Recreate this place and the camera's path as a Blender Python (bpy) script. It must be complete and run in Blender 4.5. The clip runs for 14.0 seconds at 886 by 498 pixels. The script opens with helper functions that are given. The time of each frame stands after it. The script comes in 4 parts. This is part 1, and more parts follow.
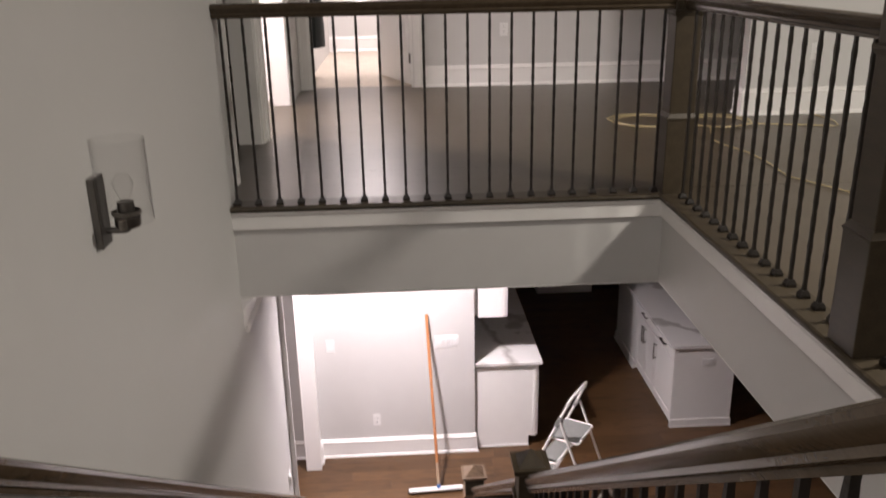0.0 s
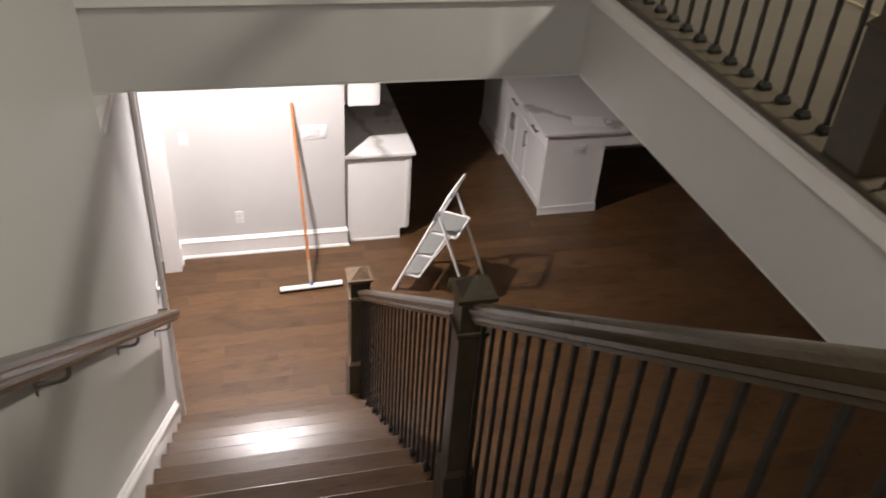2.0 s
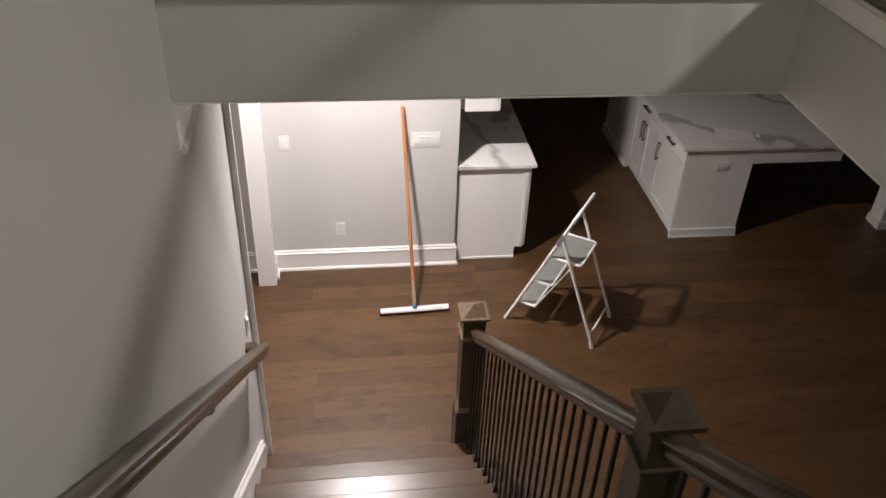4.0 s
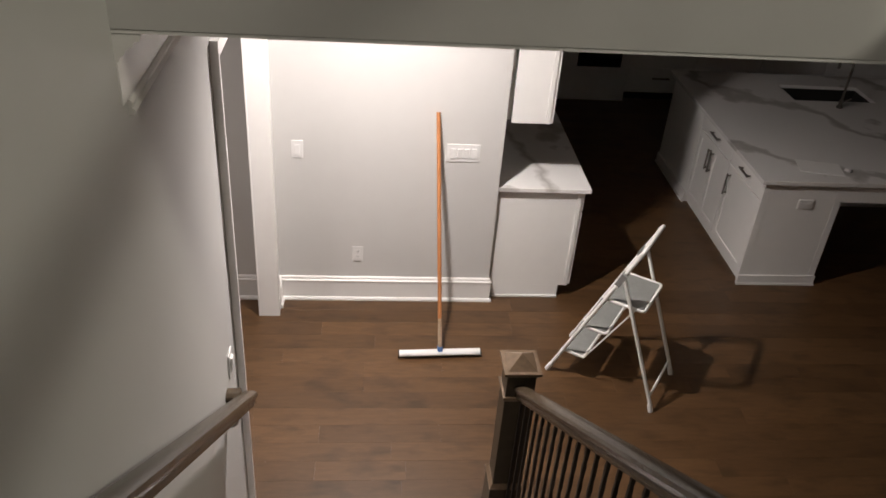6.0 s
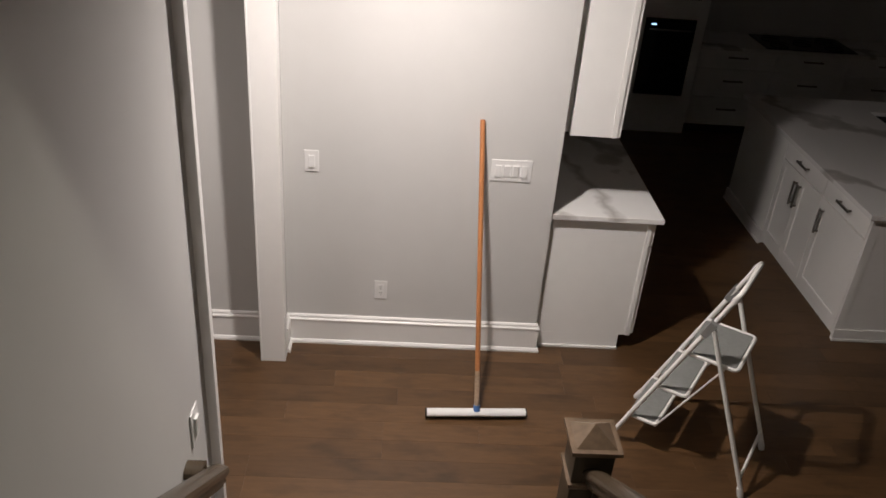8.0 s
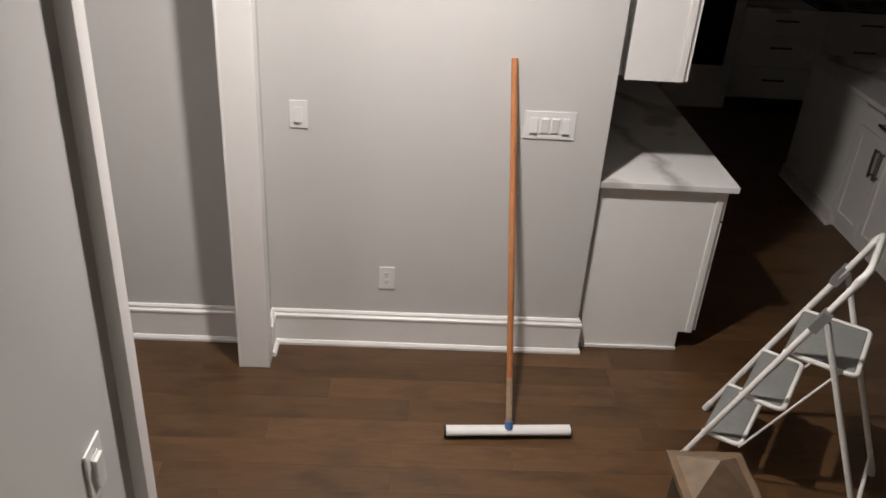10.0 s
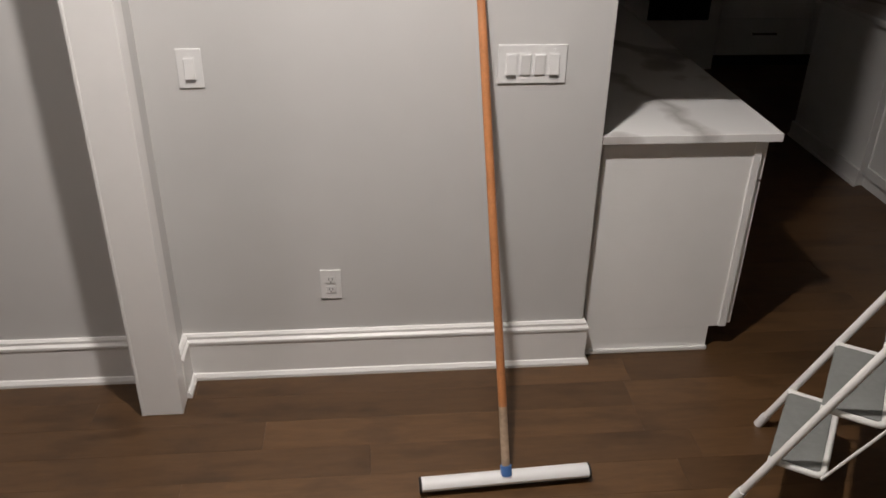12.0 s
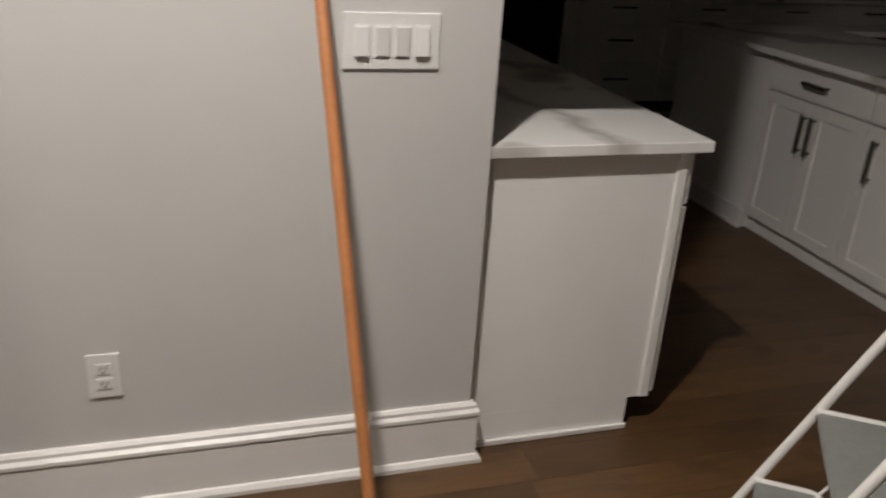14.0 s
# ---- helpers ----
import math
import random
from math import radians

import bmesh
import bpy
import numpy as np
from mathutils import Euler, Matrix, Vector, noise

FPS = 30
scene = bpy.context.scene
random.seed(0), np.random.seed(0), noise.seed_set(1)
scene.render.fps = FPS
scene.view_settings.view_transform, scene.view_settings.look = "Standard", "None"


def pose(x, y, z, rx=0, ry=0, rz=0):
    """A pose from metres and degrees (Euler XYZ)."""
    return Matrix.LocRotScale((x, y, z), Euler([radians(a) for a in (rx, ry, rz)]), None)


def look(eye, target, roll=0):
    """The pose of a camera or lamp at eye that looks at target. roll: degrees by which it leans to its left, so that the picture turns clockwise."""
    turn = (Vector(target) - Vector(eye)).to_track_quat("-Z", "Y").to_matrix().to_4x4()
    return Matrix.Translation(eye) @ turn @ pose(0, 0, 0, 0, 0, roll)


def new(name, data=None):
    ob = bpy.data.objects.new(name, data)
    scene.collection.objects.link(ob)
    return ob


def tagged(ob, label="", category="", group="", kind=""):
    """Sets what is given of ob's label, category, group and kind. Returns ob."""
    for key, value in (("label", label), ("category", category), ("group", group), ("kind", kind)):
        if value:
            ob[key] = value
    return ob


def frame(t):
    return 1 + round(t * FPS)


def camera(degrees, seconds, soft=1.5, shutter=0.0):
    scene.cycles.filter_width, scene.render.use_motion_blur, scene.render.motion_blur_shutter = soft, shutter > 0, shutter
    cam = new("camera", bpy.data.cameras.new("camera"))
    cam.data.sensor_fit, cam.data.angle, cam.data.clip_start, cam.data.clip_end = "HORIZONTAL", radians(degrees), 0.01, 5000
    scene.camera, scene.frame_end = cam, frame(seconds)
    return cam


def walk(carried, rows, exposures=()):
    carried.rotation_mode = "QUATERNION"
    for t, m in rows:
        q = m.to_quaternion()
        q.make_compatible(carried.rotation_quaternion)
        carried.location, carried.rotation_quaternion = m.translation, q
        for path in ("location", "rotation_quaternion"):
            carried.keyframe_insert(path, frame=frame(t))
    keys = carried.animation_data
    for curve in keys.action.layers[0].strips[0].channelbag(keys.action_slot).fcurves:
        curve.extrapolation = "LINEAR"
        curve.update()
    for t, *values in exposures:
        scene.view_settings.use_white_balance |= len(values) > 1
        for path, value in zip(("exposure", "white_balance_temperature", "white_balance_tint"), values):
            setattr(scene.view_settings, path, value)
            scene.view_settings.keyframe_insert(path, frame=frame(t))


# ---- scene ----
cam = camera(56.5, 14.0, 1.6, 0.3)
PATH = [
    (0, (0.034, -1.097, 4.456), (0.127, 0.79, 3.798), -1.1),
    (0.5, (0.008, -0.981, 4.413), (0.204, 0.834, 3.595), 1.5),
    (1, (-0.062, -0.86, 4.397), (0.291, 0.908, 3.53), 3.7),
    (1.5, (-0.175, -0.735, 4.362), (0.431, 0.918, 3.412), 7.3),
    (2, (-0.223, -0.581, 4.341), (0.232, 1.008, 3.215), 4.2),
    (2.5, (-0.219, -0.334, 4.308), (0.092, 1.245, 3.121), 2.6),
    (3, (-0.214, -0.199, 4.281), (0.045, 1.388, 3.092), 3.3),
    (3.5, (-0.252, -0.029, 4.188), (-0.016, 1.571, 3.011), 1.7),
    (4, (-0.235, 0.186, 4.088), (-0.005, 1.807, 2.94), 2.4),
    (6.5, (-0.241, 1.145, 3.362), (-0.07, 2.851, 2.332), 5.0),
    (7, (-0.229, 1.324, 3.234), (-0.083, 3.058, 2.248), 5.4),
    (7.5, (-0.238, 1.527, 3.081), (-0.103, 3.261, 2.094), 5.2),
    (8, (-0.203, 1.717, 2.938), (-0.091, 3.458, 1.96), 4.6),
    (8.5, (-0.221, 1.914, 2.809), (-0.111, 3.653, 1.828), 5.0),
    (9, (-0.234, 2.083, 2.657), (-0.147, 3.825, 1.678), 5.5),
    (11.5, (-0.153, 3.038, 2.025), (0.0, 4.786, 1.066), 0.9),
    (12, (-0.131, 3.219, 1.9), (0.038, 4.967, 0.942), 1.0),
    (12.5, (-0.122, 3.386, 1.777), (0.07, 5.134, 0.825), 2.4),
    (13, (-0.14, 3.552, 1.657), (0.068, 5.317, 0.74), 1.2),
    (13.5, (-0.119, 3.759, 1.513), (0.148, 5.546, 0.656), 1.1),
    (14, (-0.042, 3.933, 1.462), (0.516, 5.69, 0.685), 3.6),
]
walk(cam, [(t, look(eye, target, roll)) for t, eye, target, roll in PATH],
     exposures=[(0, 1.04, 6400, 21), (0.5, 0.82, 6500, 15), (1.0, 0.72, 6550, 14), (1.5, 0.88, 6600, 13), (2.0, 1.10, 6450, 14), (2.5, 0.97, 6350, 14), (3, 0.96, 6400, 14), (4, 0.68, 6500, 13), (6.5, 0.32, 6700, 11), (7.0, 0.06, 6750, 11), (7.5, 0.02, 6700, 11), (9, 0.02, 6600, 10), (11.5, -0.08, 6520, 9), (13, -0.10, 6530, 9), (14, -0.05, 6680, 7)])

# ---- light: a recessed lamp below, a hall lamp above, lit rooms beyond the upper doors, an added stairwell fill ----
world = bpy.data.worlds.new("night")
scene.world = world
world.use_nodes = True
world.node_tree.nodes["Background"].inputs[0].default_value = (0.02, 0.025, 0.04, 1)
world.node_tree.nodes["Background"].inputs[1].default_value = 0.2


def disc_lamp(name, m, watts, size, colour, spread=180):
    data = bpy.data.lights.new(name, "AREA")
    data.shape, data.size, data.energy, data.color = "DISK", size, watts, colour
    data.spread = radians(spread)
    ob = new(name, data)
    ob.matrix_world = m
    return ob


disc_lamp("lower_hall_lamp", pose(-0.165, 4.70, 2.880), 56, 0.11, (1.0, 0.925, 0.89), 166)
disc_lamp("upper_hall_lamp", pose(3.45, 1.2, 5.90), 86, 0.45, (0.985, 0.955, 0.79))
# unseen lamp added behind the start to lift the floor-edge faces
disc_lamp("stairwell_fill_lamp", pose(-0.42, -1.6, 5.90), 18, 0.35, (0.985, 0.955, 0.84))
disc_lamp("side_room_lamp", pose(-2.0, 5.0, 5.90), 78, 0.25, (1.0, 0.90, 0.83))
disc_lamp("bedroom_lamp", pose(-0.3, 8.6, 5.90), 44, 0.25, (1.0, 0.92, 0.86))
disc_lamp("side_hall_lamp", pose(-2.3, 4.7, 2.880), 16, 0.13, (1.0, 0.915, 0.875), 150)


# ---- materials ----
def shader(name, colour, rough=0.5, metal=0.0, grain=0.0, grain_scale=20.0, bump=0.0, bump_scale=200.0, stretch=(1, 1, 1), rand=0.0, specular=0.5):
    """A surface with two scales of variation in colour and a fine relief."""
    m = bpy.data.materials.new(name)
    m.use_nodes = True
    nt = m.node_tree
    n, l = nt.nodes, nt.links
    b = n["Principled BSDF"]
    b.inputs["Roughness"].default_value, b.inputs["Metallic"].default_value = rough, metal
    b.inputs["Specular IOR Level"].default_value = specular
    co = n.new("ShaderNodeTexCoord")
    mp = n.new("ShaderNodeMapping")
    mp.inputs["Scale"].default_value = stretch
    l.new(co.outputs["Object"], mp.inputs[0])
    src = mp.outputs[0]
    hsv = n.new("ShaderNodeHueSaturation")
    hsv.inputs["Color"].default_value = (*colour, 1)
    l.new(hsv.outputs[0], b.inputs["Base Color"])
    a = n.new("ShaderNodeTexNoise")
    a.inputs["Scale"].default_value, a.inputs["Detail"].default_value = grain_scale, 5
    c = n.new("ShaderNodeTexNoise")
    c.inputs["Scale"].default_value, c.inputs["Detail"].default_value = grain_scale * 0.13, 3
    l.new(src, a.inputs[0]), l.new(src, c.inputs[0])
    add = n.new("ShaderNodeMath")
    add.operation = "ADD"
    l.new(a.outputs[0], add.inputs[0]), l.new(c.outputs[0], add.inputs[1])
    mr = n.new("ShaderNodeMapRange")
    mr.inputs[1].default_value, mr.inputs[2].default_value = 0.6, 1.4
    mr.inputs[3].default_value, mr.inputs[4].default_value = 1 - grain, 1 + grain
    l.new(add.outputs[0], mr.inputs[0])
    if rand:
        oi = n.new("ShaderNodeObjectInfo")
        rr = n.new("ShaderNodeMapRange")
        rr.inputs[3].default_value, rr.inputs[4].default_value = 1 - rand, 1 + rand
        l.new(oi.outputs["Random"], rr.inputs[0])
        mul = n.new("ShaderNodeMath")
        mul.operation = "MULTIPLY"
        l.new(mr.outputs[0], mul.inputs[0]), l.new(rr.outputs[0], mul.inputs[1])
        l.new(mul.outputs[0], hsv.inputs["Value"])
    else:
        l.new(mr.outputs[0], hsv.inputs["Value"])
    rg = n.new("ShaderNodeMapRange")
    rg.inputs[3].default_value, rg.inputs[4].default_value = max(rough - 0.07, 0.02), min(rough + 0.07, 1)
    l.new(a.outputs[0], rg.inputs[0]), l.new(rg.outputs[0], b.inputs["Roughness"])
    if bump:
        bn = n.new("ShaderNodeTexNoise")
        bn.inputs["Scale"].default_value, bn.inputs["Detail"].default_value = bump_scale, 3
        l.new(src, bn.inputs[0])
        bp = n.new("ShaderNodeBump")
        bp.inputs["Strength"].default_value, bp.inputs["Distance"].default_value = bump, 0.002
        l.new(bn.outputs[0], bp.inputs["Height"]), l.new(bp.outputs[0], b.inputs["Normal"])
    return m


def plank_wood(name, dark, light, rough, per_island=False, spread=0.18, knot=0.72, relief=0.08):
    """Stained hickory: long grain, scattered dark knots, tone that differs from board to board."""
    m = bpy.data.materials.new(name)
    m.use_nodes = True
    nt = m.node_tree
    n, l = nt.nodes, nt.links
    b = n["Principled BSDF"]
    geo = n.new("ShaderNodeNewGeometry")
    if per_island:
        rnd = geo.outputs["Random Per Island"]
    else:
        rnd = n.new("ShaderNodeObjectInfo").outputs["Random"]
    off = n.new("ShaderNodeMath")
    off.operation, off.inputs[1].default_value = "MULTIPLY", 37.0
    l.new(rnd, off.inputs[0])
    comb = n.new("ShaderNodeCombineXYZ")
    l.new(off.outputs[0], comb.inputs[2])
    vadd = n.new("ShaderNodeVectorMath")
    l.new(geo.outputs["Position"], vadd.inputs[0]), l.new(comb.outputs[0], vadd.inputs[1])
    mp = n.new("ShaderNodeMapping")
    mp.inputs["Scale"].default_value = (2.2, 14, 1)
    l.new(vadd.outputs[0], mp.inputs[0])
    fine = n.new("ShaderNodeTexNoise")
    fine.inputs["Scale"].default_value, fine.inputs["Detail"].default_value, fine.inputs["Roughness"].default_value = 3.0, 8, 0.65
    l.new(mp.outputs[0], fine.inputs[0])
    mp2 = n.new("ShaderNodeMapping")
    mp2.inputs["Scale"].default_value = (2.4, 5.0, 1)
    l.new(vadd.outputs[0], mp2.inputs[0])
    knots = n.new("ShaderNodeTexNoise")
    knots.inputs["Scale"].default_value, knots.inputs["Detail"].default_value = 1.9, 4
    l.new(mp2.outputs[0], knots.inputs[0])
    ramp = n.new("ShaderNodeValToRGB")
    ramp.color_ramp.elements[0].position, ramp.color_ramp.elements[0].color = 0.28, (*dark, 1)
    ramp.color_ramp.elements[1].position, ramp.color_ramp.elements[1].color = 0.72, (*light, 1)
    l.new(fine.outputs[0], ramp.inputs[0])
    kr = n.new("ShaderNodeMapRange")
    kr.inputs[1].default_value, kr.inputs[2].default_value, kr.inputs[3].default_value, kr.inputs[4].default_value = 0.30, 0.50, knot, 1.05
    l.new(knots.outputs[0], kr.inputs[0])
    br = n.new("ShaderNodeMapRange")
    br.inputs[3].default_value, br.inputs[4].default_value = 1 - spread, 1 + spread
    l.new(rnd, br.inputs[0])
    mul = n.new("ShaderNodeMath")
    mul.operation = "MULTIPLY"
    l.new(kr.outputs[0], mul.inputs[0]), l.new(br.outputs[0], mul.inputs[1])
    hsv = n.new("ShaderNodeHueSaturation")
    l.new(ramp.outputs[0], hsv.inputs["Color"]), l.new(mul.outputs[0], hsv.inputs["Value"])
    l.new(hsv.outputs[0], b.inputs["Base Color"])
    b.inputs["Specular IOR Level"].default_value = 0.5
    rg = n.new("ShaderNodeMapRange")
    rg.inputs[3].default_value, rg.inputs[4].default_value = rough - 0.7 * relief, rough + 1.2 * relief
    l.new(fine.outputs[0], rg.inputs[0]), l.new(rg.outputs[0], b.inputs["Roughness"])
    bp = n.new("ShaderNodeBump")
    bp.inputs["Strength"].default_value, bp.inputs["Distance"].default_value = relief, 0.001
    l.new(fine.outputs[0], bp.inputs["Height"]), l.new(bp.outputs[0], b.inputs["Normal"])
    return m


def quartz(name, vein=None):
    """White stone with soft grey veins; vein adds one that crosses the slab at that x."""
    m = bpy.data.materials.new(name)
    m.use_nodes = True
    n, l = m.node_tree.nodes, m.node_tree.links
    b = n["Principled BSDF"]
    geo = n.new("ShaderNodeNewGeometry")
    warp = n.new("ShaderNodeTexNoise")
    warp.inputs["Scale"].default_value, warp.inputs["Detail"].default_value = 1.7, 4
    l.new(geo.outputs["Position"], warp.inputs[0])
    mix = n.new("ShaderNodeVectorMath")
    mix.operation = "MULTIPLY_ADD"
    mix.inputs[1].default_value = (1.1, 1.1, 1.1)
    l.new(warp.outputs["Color"], mix.inputs[0]), l.new(geo.outputs["Position"], mix.inputs[2])
    wave = n.new("ShaderNodeTexWave")
    wave.bands_direction = "DIAGONAL"
    wave.inputs["Scale"].default_value, wave.inputs["Distortion"].default_value = 0.42, 2.5
    l.new(mix.outputs[0], wave.inputs[0])
    ramp = n.new("ShaderNodeValToRGB")
    ramp.color_ramp.elements[0].position, ramp.color_ramp.elements[0].color = 0.0, (0.50, 0.48, 0.46, 1)
    ramp.color_ramp.elements[1].position, ramp.color_ramp.elements[1].color = 0.085, (0.84, 0.83, 0.815, 1)
    if vein is None:
        l.new(wave.outputs[0], ramp.inputs[0])
    else:
        wob = n.new("ShaderNodeTexNoise")
        wob.inputs["Scale"].default_value, wob.inputs["Detail"].default_value = 5.0, 5
        l.new(geo.outputs["Position"], wob.inputs[0])
        line = n.new("ShaderNodeVectorMath")
        line.operation = "DOT_PRODUCT"
        line.inputs[1].default_value = (1.0, 0.22, 0.0)
        l.new(geo.outputs["Position"], line.inputs[0])
        bend = n.new("ShaderNodeMath")
        bend.operation, bend.inputs[1].default_value = "MULTIPLY_ADD", 0.22
        l.new(wob.outputs[0], bend.inputs[0]), l.new(line.outputs["Value"], bend.inputs[2])
        off = n.new("ShaderNodeMath")
        off.operation, off.inputs[1].default_value = "SUBTRACT", vein + 0.22 * YEDGE + 0.11
        l.new(bend.outputs[0], off.inputs[0])
        dist = n.new("ShaderNodeMath")
        dist.operation = "ABSOLUTE"
        l.new(off.outputs[0], dist.inputs[0])
        wide = n.new("ShaderNodeMath")
        wide.operation, wide.inputs[1].default_value = "MULTIPLY", 1.5
        l.new(dist.outputs[0], wide.inputs[0])
        low = n.new("ShaderNodeMath")
        low.operation = "MINIMUM"
        l.new(wide.outputs[0], low.inputs[0]), l.new(wave.outputs[0], low.inputs[1])
        l.new(low.outputs[0], ramp.inputs[0])
    l.new(ramp.outputs[0], b.inputs["Base Color"])
    b.inputs["Roughness"].default_value = 0.16
    return m


def glowing(name, colour, strength):
    m = bpy.data.materials.new(name)
    m.use_nodes = True
    b = m.node_tree.nodes["Principled BSDF"]
    b.inputs["Base Color"].default_value = (0.8, 0.8, 0.8, 1)
    b.inputs["Emission Color"].default_value = (*colour, 1)
    b.inputs["Emission Strength"].default_value = strength
    return m


def clear_glass():
    m = bpy.data.materials.new("clear glass")
    m.use_nodes = True
    n, l = m.node_tree.nodes, m.node_tree.links
    n.remove(n["Principled BSDF"])
    see = n.new("ShaderNodeBsdfTransparent")
    see.inputs[0].default_value = (0.98, 0.98, 0.98, 1)
    gloss = n.new("ShaderNodeBsdfGlossy")
    gloss.inputs["Roughness"].default_value = 0.05
    rim = n.new("ShaderNodeLayerWeight")
    fr = n.new("ShaderNodeMath")
    fr.operation, fr.inputs[1].default_value = "POWER", 3.6
    l.new(rim.outputs["Facing"], fr.inputs[0])
    mix = n.new("ShaderNodeMixShader")
    l.new(fr.outputs[0], mix.inputs[0]), l.new(see.outputs[0], mix.inputs[1]), l.new(gloss.outputs[0], mix.inputs[2])
    l.new(mix.outputs[0], n["Material Output"].inputs[0])
    return m


PAINT = shader("grey wall paint", (0.586, 0.578, 0.564), 0.6, grain=0.02, grain_scale=9, bump=0.10, bump_scale=350)
CEIL = shader("white ceiling paint", (0.78, 0.77, 0.75), 0.75, grain=0.02, grain_scale=6, bump=0.12, bump_scale=300)
TRIM = shader("white trim paint", (0.80, 0.785, 0.765), 0.38, grain=0.025, grain_scale=14, bump=0.05, bump_scale=90)
CABINET = shader("white cabinet lacquer", (0.85, 0.84, 0.82), 0.35, grain=0.02, grain_scale=12, bump=0.03, bump_scale=120)
PLATE = shader("white plastic", (0.74, 0.735, 0.725), 0.35, grain=0.015)
SLOT = shader("dark slot", (0.03, 0.03, 0.03), 0.5)
ESPRESSO = shader("espresso stained wood", (0.050, 0.038, 0.024), 0.42, grain=0.28, grain_scale=30, bump=0.12, bump_scale=60, stretch=(6, 1, 6), specular=0.32)
RAILWOOD = shader("brown stained rail wood", (0.062, 0.045, 0.029), 0.24, grain=0.22, grain_scale=26, bump=0.05, bump_scale=60, stretch=(9, 1, 9), specular=0.30)
IRON = shader("black wrought iron", (0.013, 0.0095, 0.007), 0.45, metal=0.0, grain=0.3, grain_scale=60, bump=0.5, bump_scale=90)
# newel stain lightened: the lamplight on the foot newel, put into its colour
LITWOOD = shader("lamplit brown cap wood", (0.140, 0.094, 0.058), 0.42, grain=0.35, grain_scale=34, bump=0.2, bump_scale=60, specular=0.4)
OAK = plank_wood("brown hickory boards", (0.074, 0.0378, 0.0155), (0.110, 0.0575, 0.0245), 0.37, spread=0.17, knot=0.64)
OAK_UP = plank_wood("grey-brown upper boards", (0.050, 0.037, 0.023), (0.058, 0.043, 0.027), 0.33, True, 0.08, 0.92, 0.0)
OAK_HALL = plank_wood("grey-brown upper boards apart", (0.050, 0.037, 0.023), (0.058, 0.043, 0.027), 0.33, False, 0.08, 0.92, 0.0)
OAK_FAR = plank_wood("brown hickory boards joined", (0.074, 0.0378, 0.0155), (0.110, 0.0575, 0.0245), 0.37, True, 0.17, 0.64)
TREAD = plank_wood("brown stair treads", (0.078, 0.042, 0.0205), (0.112, 0.063, 0.032), 0.28)
YEDGE = 5.77
QUARTZ = quartz("veined quartz")
QUARTZ_SIDE = quartz("veined quartz with one broad vein", 1.02)
NICKEL = shader("brushed nickel", (0.26, 0.24, 0.215), 0.34, metal=1.0, grain=0.08, grain_scale=80)
DARKMETAL = shader("aged dark nickel", (0.16, 0.15, 0.14), 0.35, metal=1.0, grain=0.1, grain_scale=60)
BLACKGLASS = shader("black appliance glass", (0.008, 0.009, 0.010), 0.08, grain=0.05)
KICK_SINK = shader("dark toe kick and sink shade", (0.02, 0.018, 0.016), 0.6, grain=0.1)
LADDERWHITE = shader("white painted steel tube", (0.80, 0.79, 0.76), 0.32, grain=0.04, grain_scale=40)
TREADPAD = shader("grey ribbed step pad", (0.23, 0.235, 0.225), 0.55, grain=0.14, grain_scale=50, bump=0.25, bump_scale=160)
BRACKET = shader("grey hinge plastic", (0.20, 0.20, 0.195), 0.5, grain=0.1)
HANDLEWOOD = shader("orange varnished pole", (0.42, 0.17, 0.065), 0.35, grain=0.25, grain_scale=35, stretch=(6, 6, 0.8), bump=0.15, bump_scale=50)
BAREWOOD = shader("worn bare pole end", (0.40, 0.29, 0.20), 0.7, grain=0.35, grain_scale=60)
BLUE = shader("blue plastic collar", (0.07, 0.17, 0.42), 0.4, grain=0.05)
RUBBER = shader("black rubber", (0.02, 0.02, 0.02), 0.7, grain=0.1)
CORD = shader("yellow extension cord", (0.50, 0.41, 0.22), 0.5, grain=0.1)
BRASS = shader("bright brass cover", (0.80, 0.60, 0.26), 0.3, metal=0.35, grain=0.08, grain_scale=60)
CARPET = shader("beige carpet", (0.50, 0.44, 0.37), 0.95, grain=0.15, grain_scale=90, bump=0.8, bump_scale=400)
CLOTH = shader("dark cloth", (0.03, 0.035, 0.035), 0.85, grain=0.2, grain_scale=40)
LAMPLENS = glowing("lit lamp lens", (1.0, 0.88, 0.76), 6.0)
DISPLAY = glowing("blue clock digits", (0.35, 0.6, 1.0), 2.0)
GLASS = clear_glass()


# ---- mesh helpers ----
def mesh_object(name, bm, material, parent=None, label="", smooth=False):
    me = bpy.data.meshes.new(name)
    bmesh.ops.recalc_face_normals(bm, faces=bm.faces)
    bm.to_mesh(me)
    bm.free()
    me.materials.append(material)
    if smooth:
        me.polygons.foreach_set("use_smooth", [True] * len(me.polygons))
        me.set_sharp_from_angle(angle=radians(38))
    ob = new(name, me)
    if parent:
        ob.parent = parent
    if label:
        ob["label"] = label
    return ob


def part(name, bm, material, parent, label="", smooth=False):
    return mesh_object(name, bm, material, parent, label, smooth)


def thing(name, label, category, at=(0, 0, 0), group="", kind="", turn=0.0):
    ob = new(name)
    ob.matrix_world = pose(*at, 0, 0, turn)
    return tagged(ob, label, category, group, kind)


